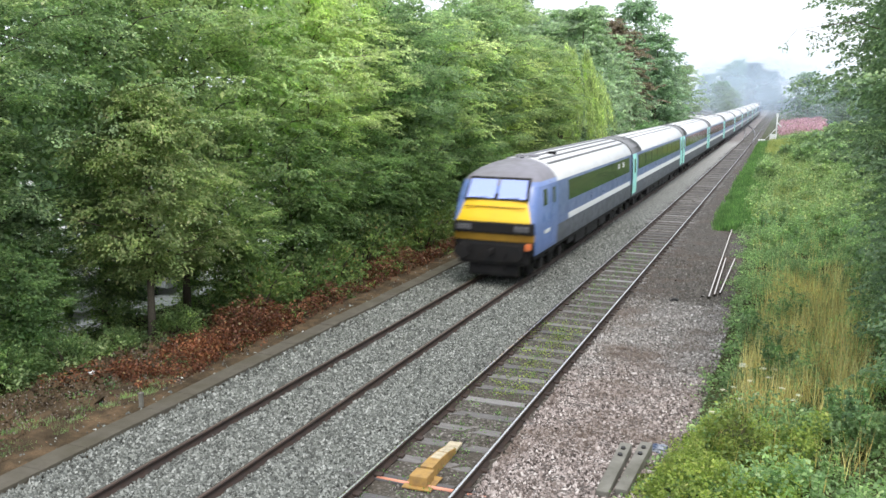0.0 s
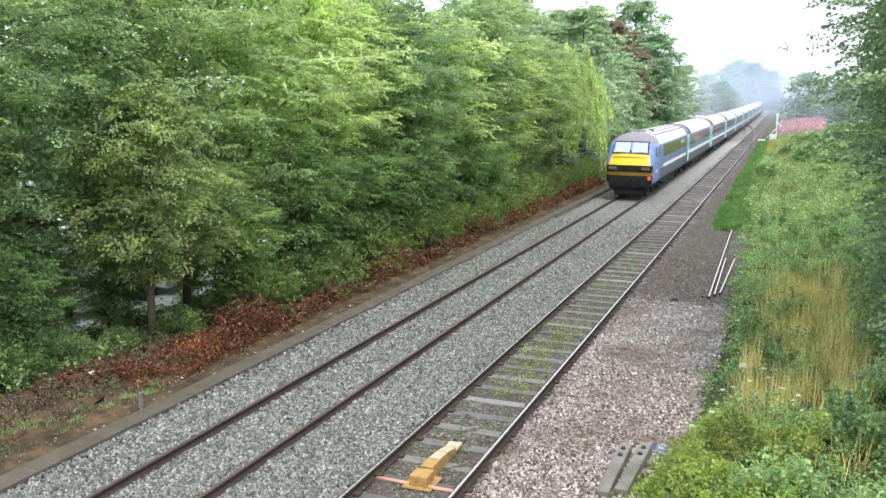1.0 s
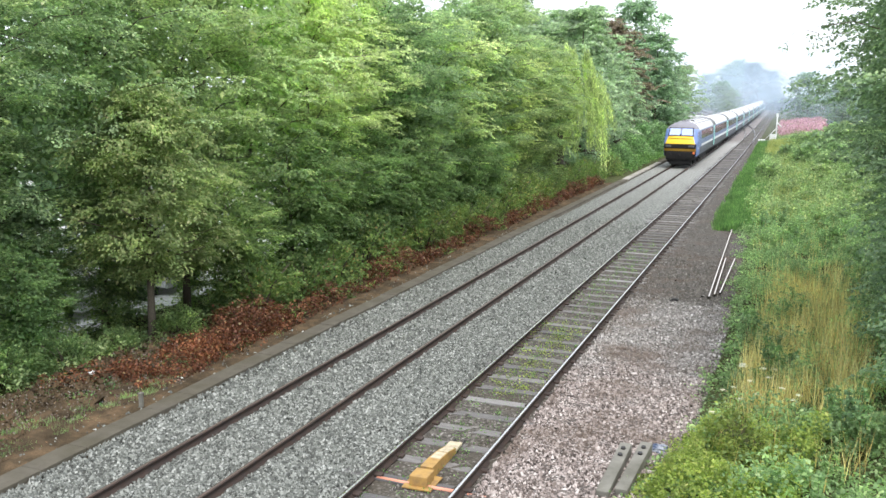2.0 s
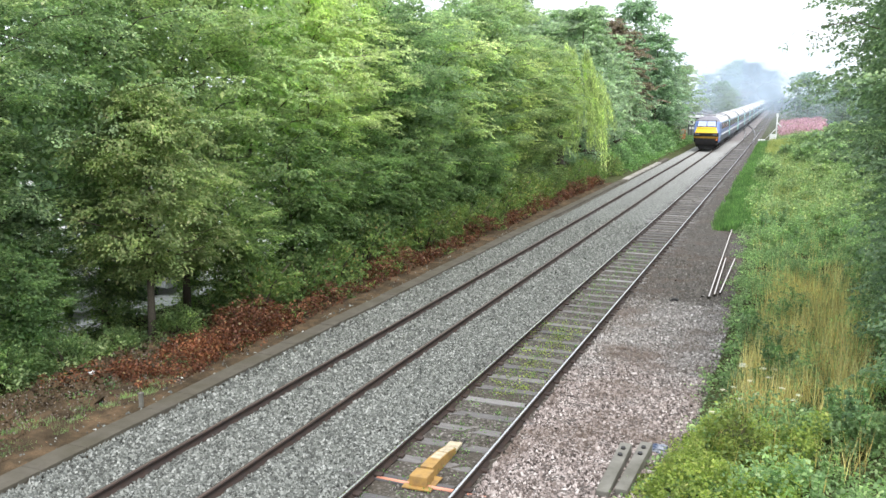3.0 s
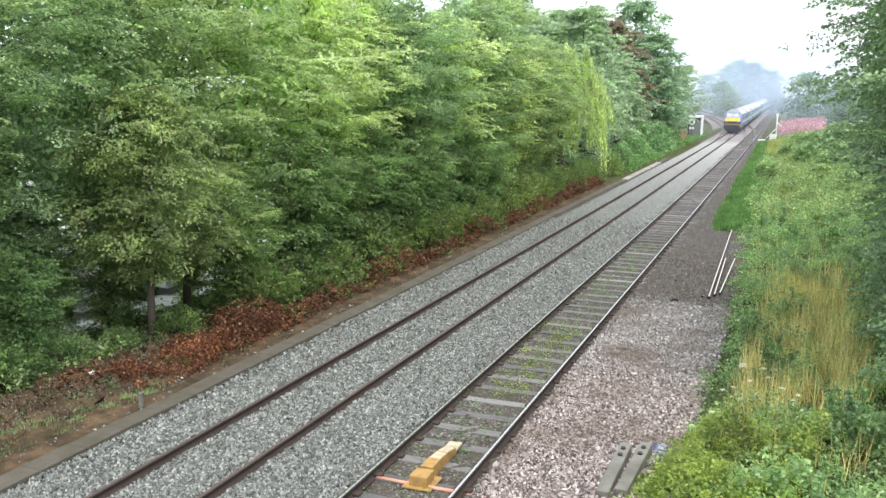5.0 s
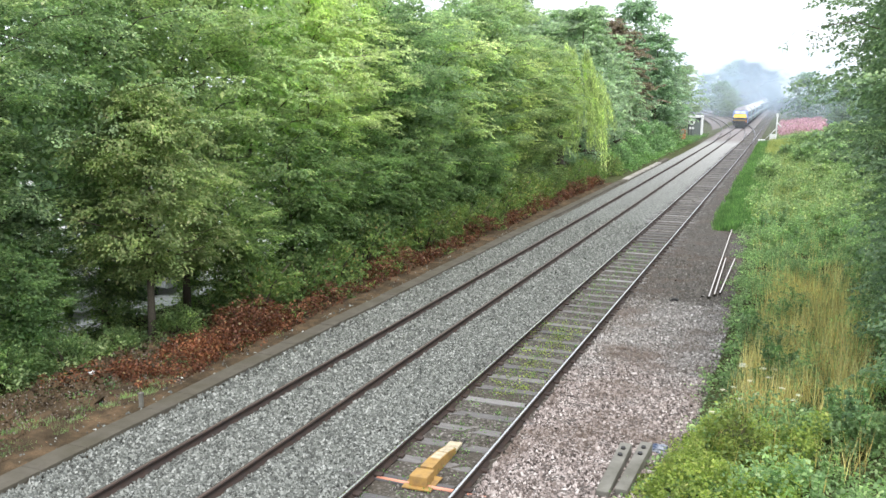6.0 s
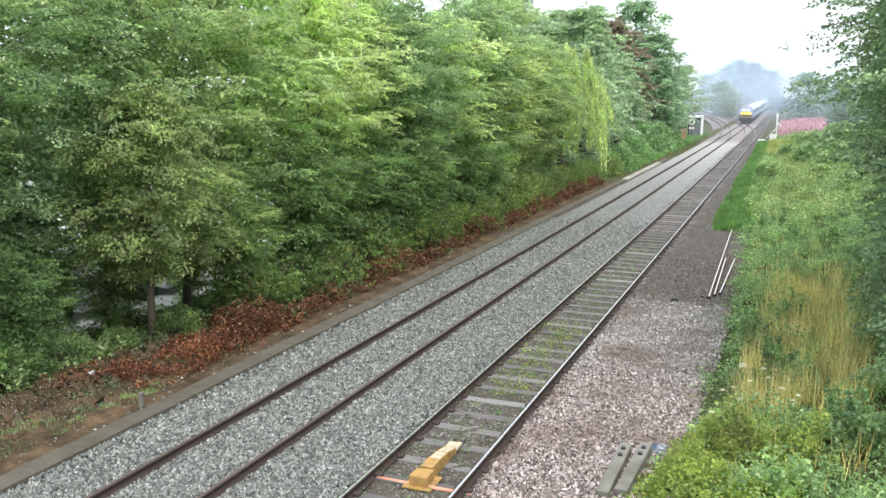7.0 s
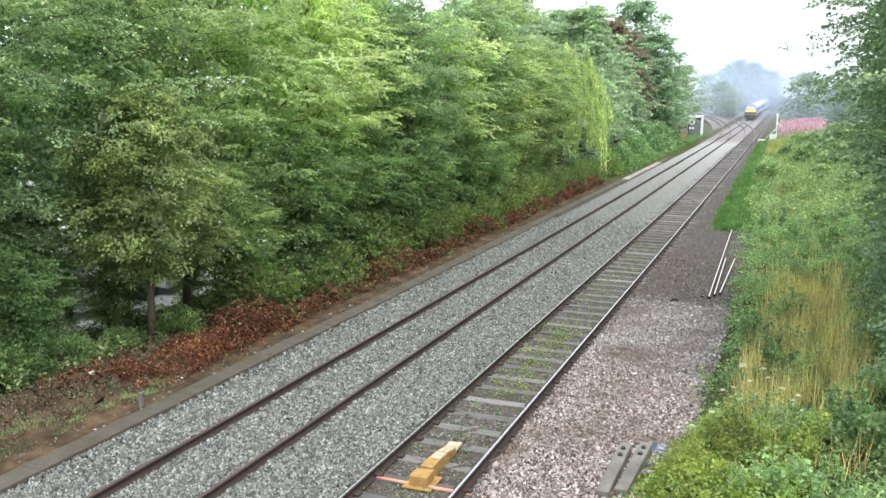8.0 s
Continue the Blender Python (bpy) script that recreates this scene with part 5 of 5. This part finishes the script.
# ---- yard seen through the trees ----
def car(m, paint, label):
    t = thing("parked_car", label, "car", "cars parked in the yard", m=m)
    bm = bmesh.new()
    prof = [(-2.1, 0.35), (-2.1, 0.85), (-1.95, 0.95), (-1.0, 1.0), (-0.35, 1.45), (1.3, 1.48), (2.0, 1.05), (2.15, 0.9), (2.15, 0.35)]
    a = [bm.verts.new((-0.85 if z < 1.1 else -0.68, y, z)) for y, z in prof]
    b = [bm.verts.new((0.85 if z < 1.1 else 0.68, y, z)) for y, z in prof]
    for i in range(9):
        j = (i + 1) % 9
        bm.faces.new((a[i], a[j], b[j], b[i]))
    bm.faces.new(a[::-1])
    bm.faces.new(b)
    bmesh.ops.recalc_face_normals(bm, faces=bm.faces[:])
    bmesh.ops.bevel(bm, geom=bm.edges[:], offset=0.05, segments=2, affect="EDGES")
    part("body", bm, paint, t)
    for s in (-1, 1):
        part("side_window", box(s * 0.78 - 0.03, s * 0.78 + 0.03, -0.4, 1.4, 1.05, 1.36, 0.02), M_GLASS, t)
        for y in (-1.35, 1.35):
            w = part("wheel", tube([(s * 0.72, y, 0.32), (s * 0.9, y, 0.32)], [0.32, 0.32], 18), M_DARK, t)
            part("hub_cap", tube([(s * 0.9, y, 0.32), (s * 0.92, y, 0.32)], [0.18, 0.16], 12), M_WHITE, w)
    return t


M_SILVER = plain("silver_car_paint", (0.55, 0.56, 0.57), 0.3, 0.3)
white_car = car(pose(-15.2, 17.0, -0.75, 0, 0, 90), M_WHITE, "white car parked in the yard")
silver_car = car(pose(-15.4, 24.5, -0.75, 0, 0, 88), M_SILVER, "silver car parked in the yard")
for k, x, y in ((0, -15.3, 30.5, ), (1, -15.6, 20.7), (0, -15.2, 13.2), (1, -15.4, 36.5), (0, -15.5, 42.0)):
    copy_thing((white_car, silver_car)[k], pose(x, y, -0.75, 0, 0, 90 + 3 * math.sin(y)))
shed = thing("warehouse", "long pale grey metal-clad warehouse across the yard", "building", m=pose(-46, 30, -0.9))
part("wall", box(-6, 6, -45, 45, 0, 5.5, 0.02), plain("pale_cladding", (0.62, 0.63, 0.63), 0.6, 0, (0.4, 0.4, 0.4), 0.3, 0.4), shed)
roof_bm = bmesh.new()
rp = [(-6.4, 5.5), (6.4, 5.5), (0, 7.2)]
ra, rb2 = [roof_bm.verts.new((x, -45.4, z)) for x, z in rp], [roof_bm.verts.new((x, 45.4, z)) for x, z in rp]
for i in range(3):
    j = (i + 1) % 3
    roof_bm.faces.new((ra[i], ra[j], rb2[j], rb2[i]))
roof_bm.faces.new(ra)
roof_bm.faces.new(rb2)
bmesh.ops.recalc_face_normals(roof_bm, faces=roof_bm.faces[:])
part("roof", roof_bm, M_DOME, shed)
for i in range(9):
    w = part("window", box(5.98, 6.05, -40 + i * 9, -37 + i * 9, 2.0, 3.4, 0.01), M_GLASS, shed)
    part("sill", box(6.0, 6.12, -40.1 + i * 9, -36.9 + i * 9, 1.9, 2.0, 0.01), M_WHITE, w)


# ---- exhaust smoke and painted distance haze over the line ----
def smoke_haze_mat(name, thickness, tone=(0.62, 0.78, 0.95)):
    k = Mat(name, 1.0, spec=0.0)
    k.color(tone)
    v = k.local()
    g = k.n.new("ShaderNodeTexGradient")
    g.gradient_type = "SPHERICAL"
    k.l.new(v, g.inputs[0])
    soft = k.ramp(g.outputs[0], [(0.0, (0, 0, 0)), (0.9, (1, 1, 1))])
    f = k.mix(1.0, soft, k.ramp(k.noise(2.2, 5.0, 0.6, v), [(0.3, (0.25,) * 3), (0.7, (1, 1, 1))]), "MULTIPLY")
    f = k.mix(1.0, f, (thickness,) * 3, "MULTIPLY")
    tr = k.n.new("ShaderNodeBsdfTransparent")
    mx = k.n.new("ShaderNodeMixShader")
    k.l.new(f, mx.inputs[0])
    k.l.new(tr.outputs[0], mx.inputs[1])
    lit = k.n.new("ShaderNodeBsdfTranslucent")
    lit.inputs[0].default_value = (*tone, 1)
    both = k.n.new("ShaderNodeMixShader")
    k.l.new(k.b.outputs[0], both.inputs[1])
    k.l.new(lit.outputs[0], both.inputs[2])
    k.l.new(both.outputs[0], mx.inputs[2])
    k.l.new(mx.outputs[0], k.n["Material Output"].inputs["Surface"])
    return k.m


M_SMOKE_HAZE = smoke_haze_mat("thin_smoke_and_haze", 0.5)
# painted distance haze, to whiten what lies behind a sheet
M_HAZE = smoke_haze_mat("painted_haze", 0.16, (0.78, 0.86, 0.93))
PUFFS = []


def puff(x, y, z, sx, sz, seed, drift_x, drift_z, mat=None):
    """One billow: a lumpy dish, of smoke for some, of painted distance haze for others."""
    bm = bmesh.new()
    bmesh.ops.create_grid(bm, x_segments=28, y_segments=28, size=1.0, matrix=Matrix.Rotation(math.pi / 2, 4, "X"))
    for v in bm.verts:
        r = math.hypot(v.co.x, v.co.z)
        v.co.y = -0.25 * max(0.0, 1 - r * r) + 0.08 * noise.noise(v.co * 3 + Vector((seed, 0, 0)))
    for f in bm.faces:
        f.smooth = True
    me = bpy.data.meshes.new("smoke_haze_puff")
    bm.transform(Matrix.Identity(4))
    bm.to_mesh(me)
    bm.free()
    me.materials.append(mat or M_SMOKE_HAZE)
    ob = new("smoke_haze_puff", me)
    ob.scale = (sx, 8.0, sz)
    tagged(ob, "thin blue-grey billow of exhaust smoke and painted haze over the line", "smoke", "billows of exhaust smoke")
    PUFFS.append((ob, (x, y, z), (drift_x, drift_z)))


# first and last are added haze sheets, the others exhaust smoke
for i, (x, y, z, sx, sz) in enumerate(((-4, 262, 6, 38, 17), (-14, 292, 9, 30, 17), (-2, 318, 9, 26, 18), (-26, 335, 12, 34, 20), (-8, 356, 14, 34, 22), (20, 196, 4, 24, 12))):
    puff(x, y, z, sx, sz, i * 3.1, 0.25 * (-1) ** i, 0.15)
# added haze sheets across the line, paling the distance in steps
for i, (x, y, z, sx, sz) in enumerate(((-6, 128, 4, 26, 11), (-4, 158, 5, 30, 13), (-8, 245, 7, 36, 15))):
    puff(x, y, z, sx, sz, 20 + i * 2.3, 0.12 * (-1) ** i, 0.05, M_HAZE)


# ---- the train ----
M_RIB = plain("grey_roof_rib", (0.2, 0.205, 0.215), 0.6, 0.0, (0.2, 0.2, 0.2), 0.4, 2.0, 0.3, True)
Z_SIDE = [(0.92, 1.33), (1.0, 1.355), (1.36, 1.37), (1.58, 1.372), (1.78, 1.372), (1.96, 1.37), (2.08, 1.368), (2.62, 1.35), (2.86, 1.335), (3.06, 1.305)]
Z_ROOF = [(3.06, 1.305), (3.2, 1.26), (3.36, 1.16), (3.52, 1.0), (3.66, 0.76), (3.76, 0.46), (3.81, 0.0)]


def front_y(z):
    """How far the cab face leans back at each height."""
    return float(np.interp(z, [0.92, 1.36, 1.96, 2.0, 2.62, 3.06, 3.26, 3.36, 3.52, 3.66, 3.76, 3.81], [0.14, 0.06, 0.02, 0.05, 0.3, 0.58, 0.74, 0.95, 1.4, 2.0, 2.7, 3.4]))


def shell(name, levels, length, cab, mats, pick):
    """Body or roof: plan contours lofted upward; the cab end is rounded and leans back."""
    bm = bmesh.new()
    rings, stations = [], []
    for z, w in levels:
        f = front_y(z) if cab else 0.0
        c = min(0.22, w * 0.5) if cab else 0.02
        inset = float(np.interp(z, [1.9, 2.0, 2.62, 3.1], [0.13, 0.16, 0.33, 0.36])) * c / 0.22
        half = [(w, length), (w, max(3.0, f + c + 0.05)), (w, f + c + 0.03), (w - 0.3 * inset, f + 0.4 * c), (w - inset, f + 0.02), (w * 0.4, f - 0.03 * cab)]
        ring = half + [(-x, y) for x, y in half[::-1]]
        rings.append([bm.verts.new((x, y, z)) for x, y in ring])
    n = len(rings[0])
    for i, (a, b) in enumerate(zip(rings, rings[1:])):
        for j in range(n):
            vs = [a[j], a[(j + 1) % n], b[(j + 1) % n], b[j]]
            face = bm.faces.new(vs)
            face.material_index = pick((levels[i][0] + levels[i + 1][0]) / 2, j)
            face.smooth = j not in (n - 1,)
    bmesh.ops.remove_doubles(bm, verts=bm.verts[:], dist=0.0005)
    bmesh.ops.recalc_face_normals(bm, faces=bm.faces[:])
    me = bpy.data.meshes.new(name)
    bm.to_mesh(me)
    bm.free()
    for m in mats:
        me.materials.append(m)
    return me


def side_x(z):
    return float(np.interp(z, [a for a, _ in Z_SIDE], [b for _, b in Z_SIDE]))


def panel(y0, y1, z0, z1, s, proud=0.012, levels=4, thick=0.03):
    """A plate lying on the curved coach side, s = -1 or 1."""
    bm = bmesh.new()
    g = []
    for z in np.linspace(z0, z1, levels):
        x = side_x(z)
        g.append([bm.verts.new((s * (x + d), y, z)) for y, d in ((y0, proud - thick), (y0, proud), (y1, proud), (y1, proud - thick))])
    for a, b in zip(g, g[1:]):
        for j in range(3):
            bm.faces.new((a[j], a[j + 1], b[j + 1], b[j]))
    bm.faces.new(g[0][::-1])
    bm.faces.new(g[-1])
    bmesh.ops.recalc_face_normals(bm, faces=bm.faces[:])
    return bm


def wheel_mesh():
    bm = bmesh.new()
    r = bmesh.ops.create_cone(bm, cap_ends=True, segments=24, radius1=0.46, radius2=0.46, depth=0.13, matrix=Matrix.Rotation(math.pi / 2, 4, "Y"))
    bmesh.ops.bevel(bm, geom=[e for e in bm.edges if len(e.link_faces) == 2 and e.calc_face_angle() > 1], offset=0.03, segments=1, affect="EDGES")
    bmesh.ops.create_cone(bm, cap_ends=True, segments=12, radius1=0.12, radius2=0.1, depth=0.2, matrix=Matrix.Rotation(math.pi / 2, 4, "Y"))
    me = bpy.data.meshes.new("wheel")
    bm.to_mesh(me)
    bm.free()
    me.materials.append(M_BLACK)
    return me


WHEEL = wheel_mesh()


def bogie(y, parent):
    bm = bmesh.new()
    for s in (-1, 1):
        box(s * 1.0 - 0.06, s * 1.0 + 0.06, -1.75, 1.75, 0.52, 0.72, 0.02, bm)
        for q in (-1.3, 1.3):
            box(s * 1.08 - 0.1, s * 1.08 + 0.1, q - 0.2, q + 0.2, 0.3, 0.62, 0.03, bm)
        box(s * 1.05 - 0.12, s * 1.05 + 0.12, -0.45, 0.45, 0.62, 0.95, 0.03, bm)
    box(-0.95, 0.95, -0.3, 0.3, 0.5, 0.75, 0.02, bm)
    b = part("bogie", bm, M_BLACK, parent, "sooty black bogie", Matrix.Translation((0, y, 0)))
    for q in (-1.3, 1.3):
        for s in (-0.75, 0.75):
            part("wheel", WHEEL, None, b, m=Matrix.Translation((s, q, 0.46)))
    return b


def gear_boxes(parent, length, seed):
    r = random.Random(seed)
    y = length * 0.3
    while y < length * 0.68:
        w = r.uniform(0.9, 2.2)
        part("underframe_box", box(-1.15, 1.15, y, y + w, r.uniform(0.32, 0.5), 0.95, 0.03), M_BLACK, parent)
        y += w + r.uniform(0.15, 0.5)


def coach():
    L = 22.6
    t = thing("railway_coach", "slate-blue passenger coach with white stripe and turquoise doors", "railway coach", "coaches of the train")
    part("body", shell("body", Z_SIDE, L, False, [M_SIDE, M_SKIRT, M_BLACK], lambda z, j: 2 if 3 <= j <= 7 or j == 11 else 1 if z < 1.5 else 0), None, t)
    part("roof", shell("roof", Z_ROOF, L, False, [M_ROOF, M_DOME], lambda z, j: 0), None, t, "pale grey ribbed roof")
    for y in (-0.02, L - 0.1):
        part("roof_end", shell("roof_end", [(z + 0.012, w + 0.006 if w else 0.0) for z, w in Z_ROOF], 0.12, False, [M_RIB], lambda z, j: 0), None, t, "grey roof end strip", Matrix.Translation((0, y, 0)))
    for x in (-0.62, -0.3, 0.3, 0.62):
        z = float(np.interp(abs(x), [0, 0.46, 0.76], [3.81, 3.76, 3.66]))
        part("roof_rib", box(x - 0.03, x + 0.03, 1.2, L - 1.2, z - 0.03, z + 0.03, 0.008), M_RIB, t)
    for s in (-1, 1):
        part("stripe", panel(1.35, L - 1.35, 1.58, 1.82, s, 0.006, 2), M_STRIPE, t)
        part("window_band", panel(1.75, L - 1.75, 2.2, 2.94, s, 0.005, 4), M_GLASS, t)
        for k in range(8):
            y = 2.0 + k * 2.34
            part("window", panel(y, y + 2.05, 2.26, 2.88, s, 0.014, 4), M_GLASS, t)
        for y in (0.08, L - 1.23):
            d = part("door", panel(y, y + 1.15, 1.06, 3.04, s, 0.016, 6), M_TURQ, t, "turquoise vestibule door")
            part("door_window", panel(y + 0.38, y + 0.78, 2.1, 2.8, s, 0.022, 4), M_GLASS, d)
    for y in (-0.2, L - 0.05):
        part("gangway", box(-0.55, 0.55, y, y + 0.25, 1.0, 3.25, 0.05), M_BLACK, t)
    gear_boxes(t, L, 4)
    part("underframe", box(-1.2, 1.2, 0.3, L - 0.3, 0.72, 0.98, 0.03), M_BLACK, t)
    for y in (3.3, L - 3.3):
        bogie(y, t)
    return t


def screen_pane(x0, x1, z0=2.68, z1=3.25, proud=0.085, taper=0.05):
    bm = bmesh.new()
    v = []
    for z, q in ((z0, 0.0), (z1, taper)):
        y = front_y(z)
        for x in (x0, x1):
            v.append(bm.verts.new((x * (1 - q), y - proud, z)))
    bm.faces.new((v[0], v[1], v[3], v[2]))
    r = bmesh.ops.extrude_face_region(bm, geom=bm.faces[:])
    for k in r["geom"]:
        if isinstance(k, bmesh.types.BMVert):
            k.co.y += 0.06
    bmesh.ops.recalc_face_normals(bm, faces=bm.faces[:])
    return bm


def driving_van():
    L = 18.4
    t = thing("driving_trailer", "blue driving trailer with yellow cab front, blurred by speed", "railway coach")

    def skin(z, j):
        face = 3 <= j <= 7
        if face:
            if z < 1.36:
                return 4
            if z < 1.58:
                return 3
            if z < 1.96:
                return 4
            if z < 2.62:
                return 2 if 4 <= j <= 6 else 5
            return 5
        if j in (1, 2, 8, 9):
            return 5
        return 1 if z < 1.5 and j in (0, 10) else 0

    body = part("body", shell("body", Z_SIDE, L, True, [M_SIDE, M_SKIRT, M_FRONT_YELLOW, M_LOW_YELLOW, M_BLACK, M_BLUE], skin), None, t)
    part("roof", shell("roof", Z_ROOF, L, True, [M_ROOF, M_DOME, M_BLUE], lambda z, j: (2 if z < 3.25 and j not in (4, 5, 6) else 1) if 1 <= j <= 9 else 0), None, t, "pale grey roof with dark domed cab end")
    for x in (-0.86, -0.56, -0.2, 0.2, 0.56, 0.86):
        z = float(np.interp(abs(x), [0, 0.46, 0.76, 1.0], [3.81, 3.76, 3.66, 3.52]))
        part("roof_rib", box(x - 0.045, x + 0.045, 3.3, L - 0.4, z - 0.03, z + 0.04, 0.008), M_RIB, t)
    part("roof_vent", box(-0.35, 0.35, 3.5, 4.2, 3.74, 3.87, 0.03), M_DOME, t)
    part("horn_cover", box(0.2, 0.5, 5.8, 6.1, 3.74, 3.86, 0.02), M_BLACK, t)
    part("windscreen_surround", screen_pane(-1.06, 1.06, 2.63, 3.31, 0.06), M_BLACK, t, "black windscreen surround")
    for x0, x1 in ((-0.98, -0.06), (0.06, 0.98)):
        w = part("windscreen", screen_pane(x0, x1), M_SCREEN, t, "sky-reflecting windscreen")
        part("wiper", tube([((x0 + x1) / 2 - 0.3, front_y(2.68) - 0.11, 2.68), ((x0 + x1) / 2 + 0.25, front_y(2.72) - 0.11, 2.72)], [0.008, 0.006], 5), M_BLACK, w)
    part("grab_rail", tube([(-1.0, front_y(2.42) - 0.06, 2.42), (1.0, front_y(2.42) - 0.07, 2.42)], [0.018, 0.018], 6), M_LOW_YELLOW, t)
    part("light_band", box(-1.3, 1.3, -0.06, 0.12, 1.6, 1.95, 0.04), M_BLACK, t)
    for x in (-0.95, 0.95):
        part("headlight", box(x - 0.25, x + 0.25, -0.085, 0.0, 1.68, 1.87, 0.03), M_LAMP, t)
    part("bumper_skirt", box(-1.17, 1.17, 0.02, 0.4, 0.58, 1.34, 0.12), M_BLACK, t)
    part("snow_plough", box(-0.85, 0.85, 0.12, 0.3, 0.2, 0.6, 0.08), M_BLACK, t)
    for x in (-0.87, 0.87):
        bm = tube([(x, 0.05, 1.06), (x, -0.42, 1.06)], [0.11, 0.11], 12)
        tube([(x, -0.42, 1.06), (x, -0.5, 1.06)], [0.24, 0.24], 16, bm)
        part("buffer", bm, M_BLACK, t)
    part("coupling_hook", box(-0.06, 0.06, -0.32, 0.05, 0.95, 1.12, 0.02), M_BLACK, t)
    for x in (-0.4, 0.45):
        part("brake_hose", tube([(x, 0.0, 0.95), (x, -0.14, 0.8), (x, -0.1, 0.5)], [0.025, 0.025, 0.025], 6), M_BLACK, t)
    part("jumper_socket", box(1.08, 1.26, -0.08, 0.1, 1.12, 1.32, 0.02), M_RED, t, "orange-red jumper socket")
    for s in (-1, 1):
        part("stripe", panel(4.6, L - 0.5, 1.6, 1.8, s, 0.006, 2), M_STRIPE, t)
        part("window_band", panel(4.6, L - 0.7, 2.26, 2.96, s, 0.005, 4), M_GLASS, t)
        for y in (14.6, 15.8):
            part("window_sticker", panel(y, y + 0.32, 2.62, 2.84, s, 0.012, 2), M_STRIPE, t)
        d = part("door", panel(2.05, 2.75, 1.06, 3.02, s, 0.014, 6), M_BLUE, t, "blue cab door")
        part("door_window", panel(2.28, 2.55, 2.4, 2.92, s, 0.02, 4), M_GLASS, d)
        part("cab_window", panel(1.05, 1.5, 2.42, 2.94, s, 0.012, 4), M_GLASS, t)
        part("number_patch", panel(1.2, 1.9, 1.5, 1.62, s, 0.008, 2), M_STRIPE, t, "row of small pale characters")
    gear_boxes(t, L, 8)
    part("underframe", box(-1.2, 1.2, 0.5, L - 0.3, 0.72, 0.98, 0.03), M_BLACK, t)
    for y in (3.0, L - 3.0):
        bogie(y, t)
    return t


def locomotive():
    L = 19.0
    t = thing("locomotive", "dark blue locomotive at the far end of the train", "locomotive")
    part("body", shell("body", Z_SIDE, L, False, [M_BLUE, M_BLACK], lambda z, j: 1 if z < 1.3 else 0), None, t)
    part("roof", shell("roof", Z_ROOF, L, False, [M_DOME], lambda z, j: 0), None, t)
    for s in (-1, 1):
        for y in (4.0, 8.0, 12.0):
            part("grille", panel(y, y + 2.4, 2.0, 2.8, s, 0.012, 3), M_BLACK, t)
    part("underframe", box(-1.2, 1.2, 0.4, L - 0.4, 0.6, 0.98, 0.03), M_BLACK, t)
    for y in (3.5, L - 3.5):
        bogie(y, t)
    return t


dvt = driving_van()
coach_one = coach()
coaches = [coach_one] + [copy_thing(coach_one, Matrix.Identity(4)) for _ in range(8)]
engine = locomotive()
OFFSETS = [(dvt, 0.0, 18.4)] + [(c, 18.75 + 23.0 * i, 22.6) for i, c in enumerate(coaches)] + [(engine, 18.75 + 23.0 * 9, 19.0)]

# seconds and the distance of the cab front along the line
TIMETABLE = [(0.0, 27.0), (0.5, 40.1), (1.0, 53.1), (1.6, 68.9), (2.8, 100.5), (3.5, 118.8), (4.6, 147.0), (5.8, 177.2), (7.0, 206.8), (8.0, 232.0)]


def along(y, length):
    """A vehicle on the far line with its front at y: both ends lie on the rails."""
    xa, xb = -3.43 + bend(y), -3.43 + bend(y + length)
    za, zb = climb(y), climb(y + length)
    return pose(xa, y, za, math.degrees(math.atan2(zb - za, length)), 0, math.degrees(math.atan2(xa - xb, length)))


def motions():
    for ob, off, length in OFFSETS:
        walk(ob, [(t, along(y + off, length)) for t, y in TIMETABLE])
    for ob, (x, y, z), (dx, dz) in PUFFS:
        walk(ob, [(0.0, pose(x, y, z)), (4.0, pose(x + 4 * dx, y, z + 4 * dz)), (8.0, pose(x + 8 * dx, y, z + 8 * dz))])


motions()
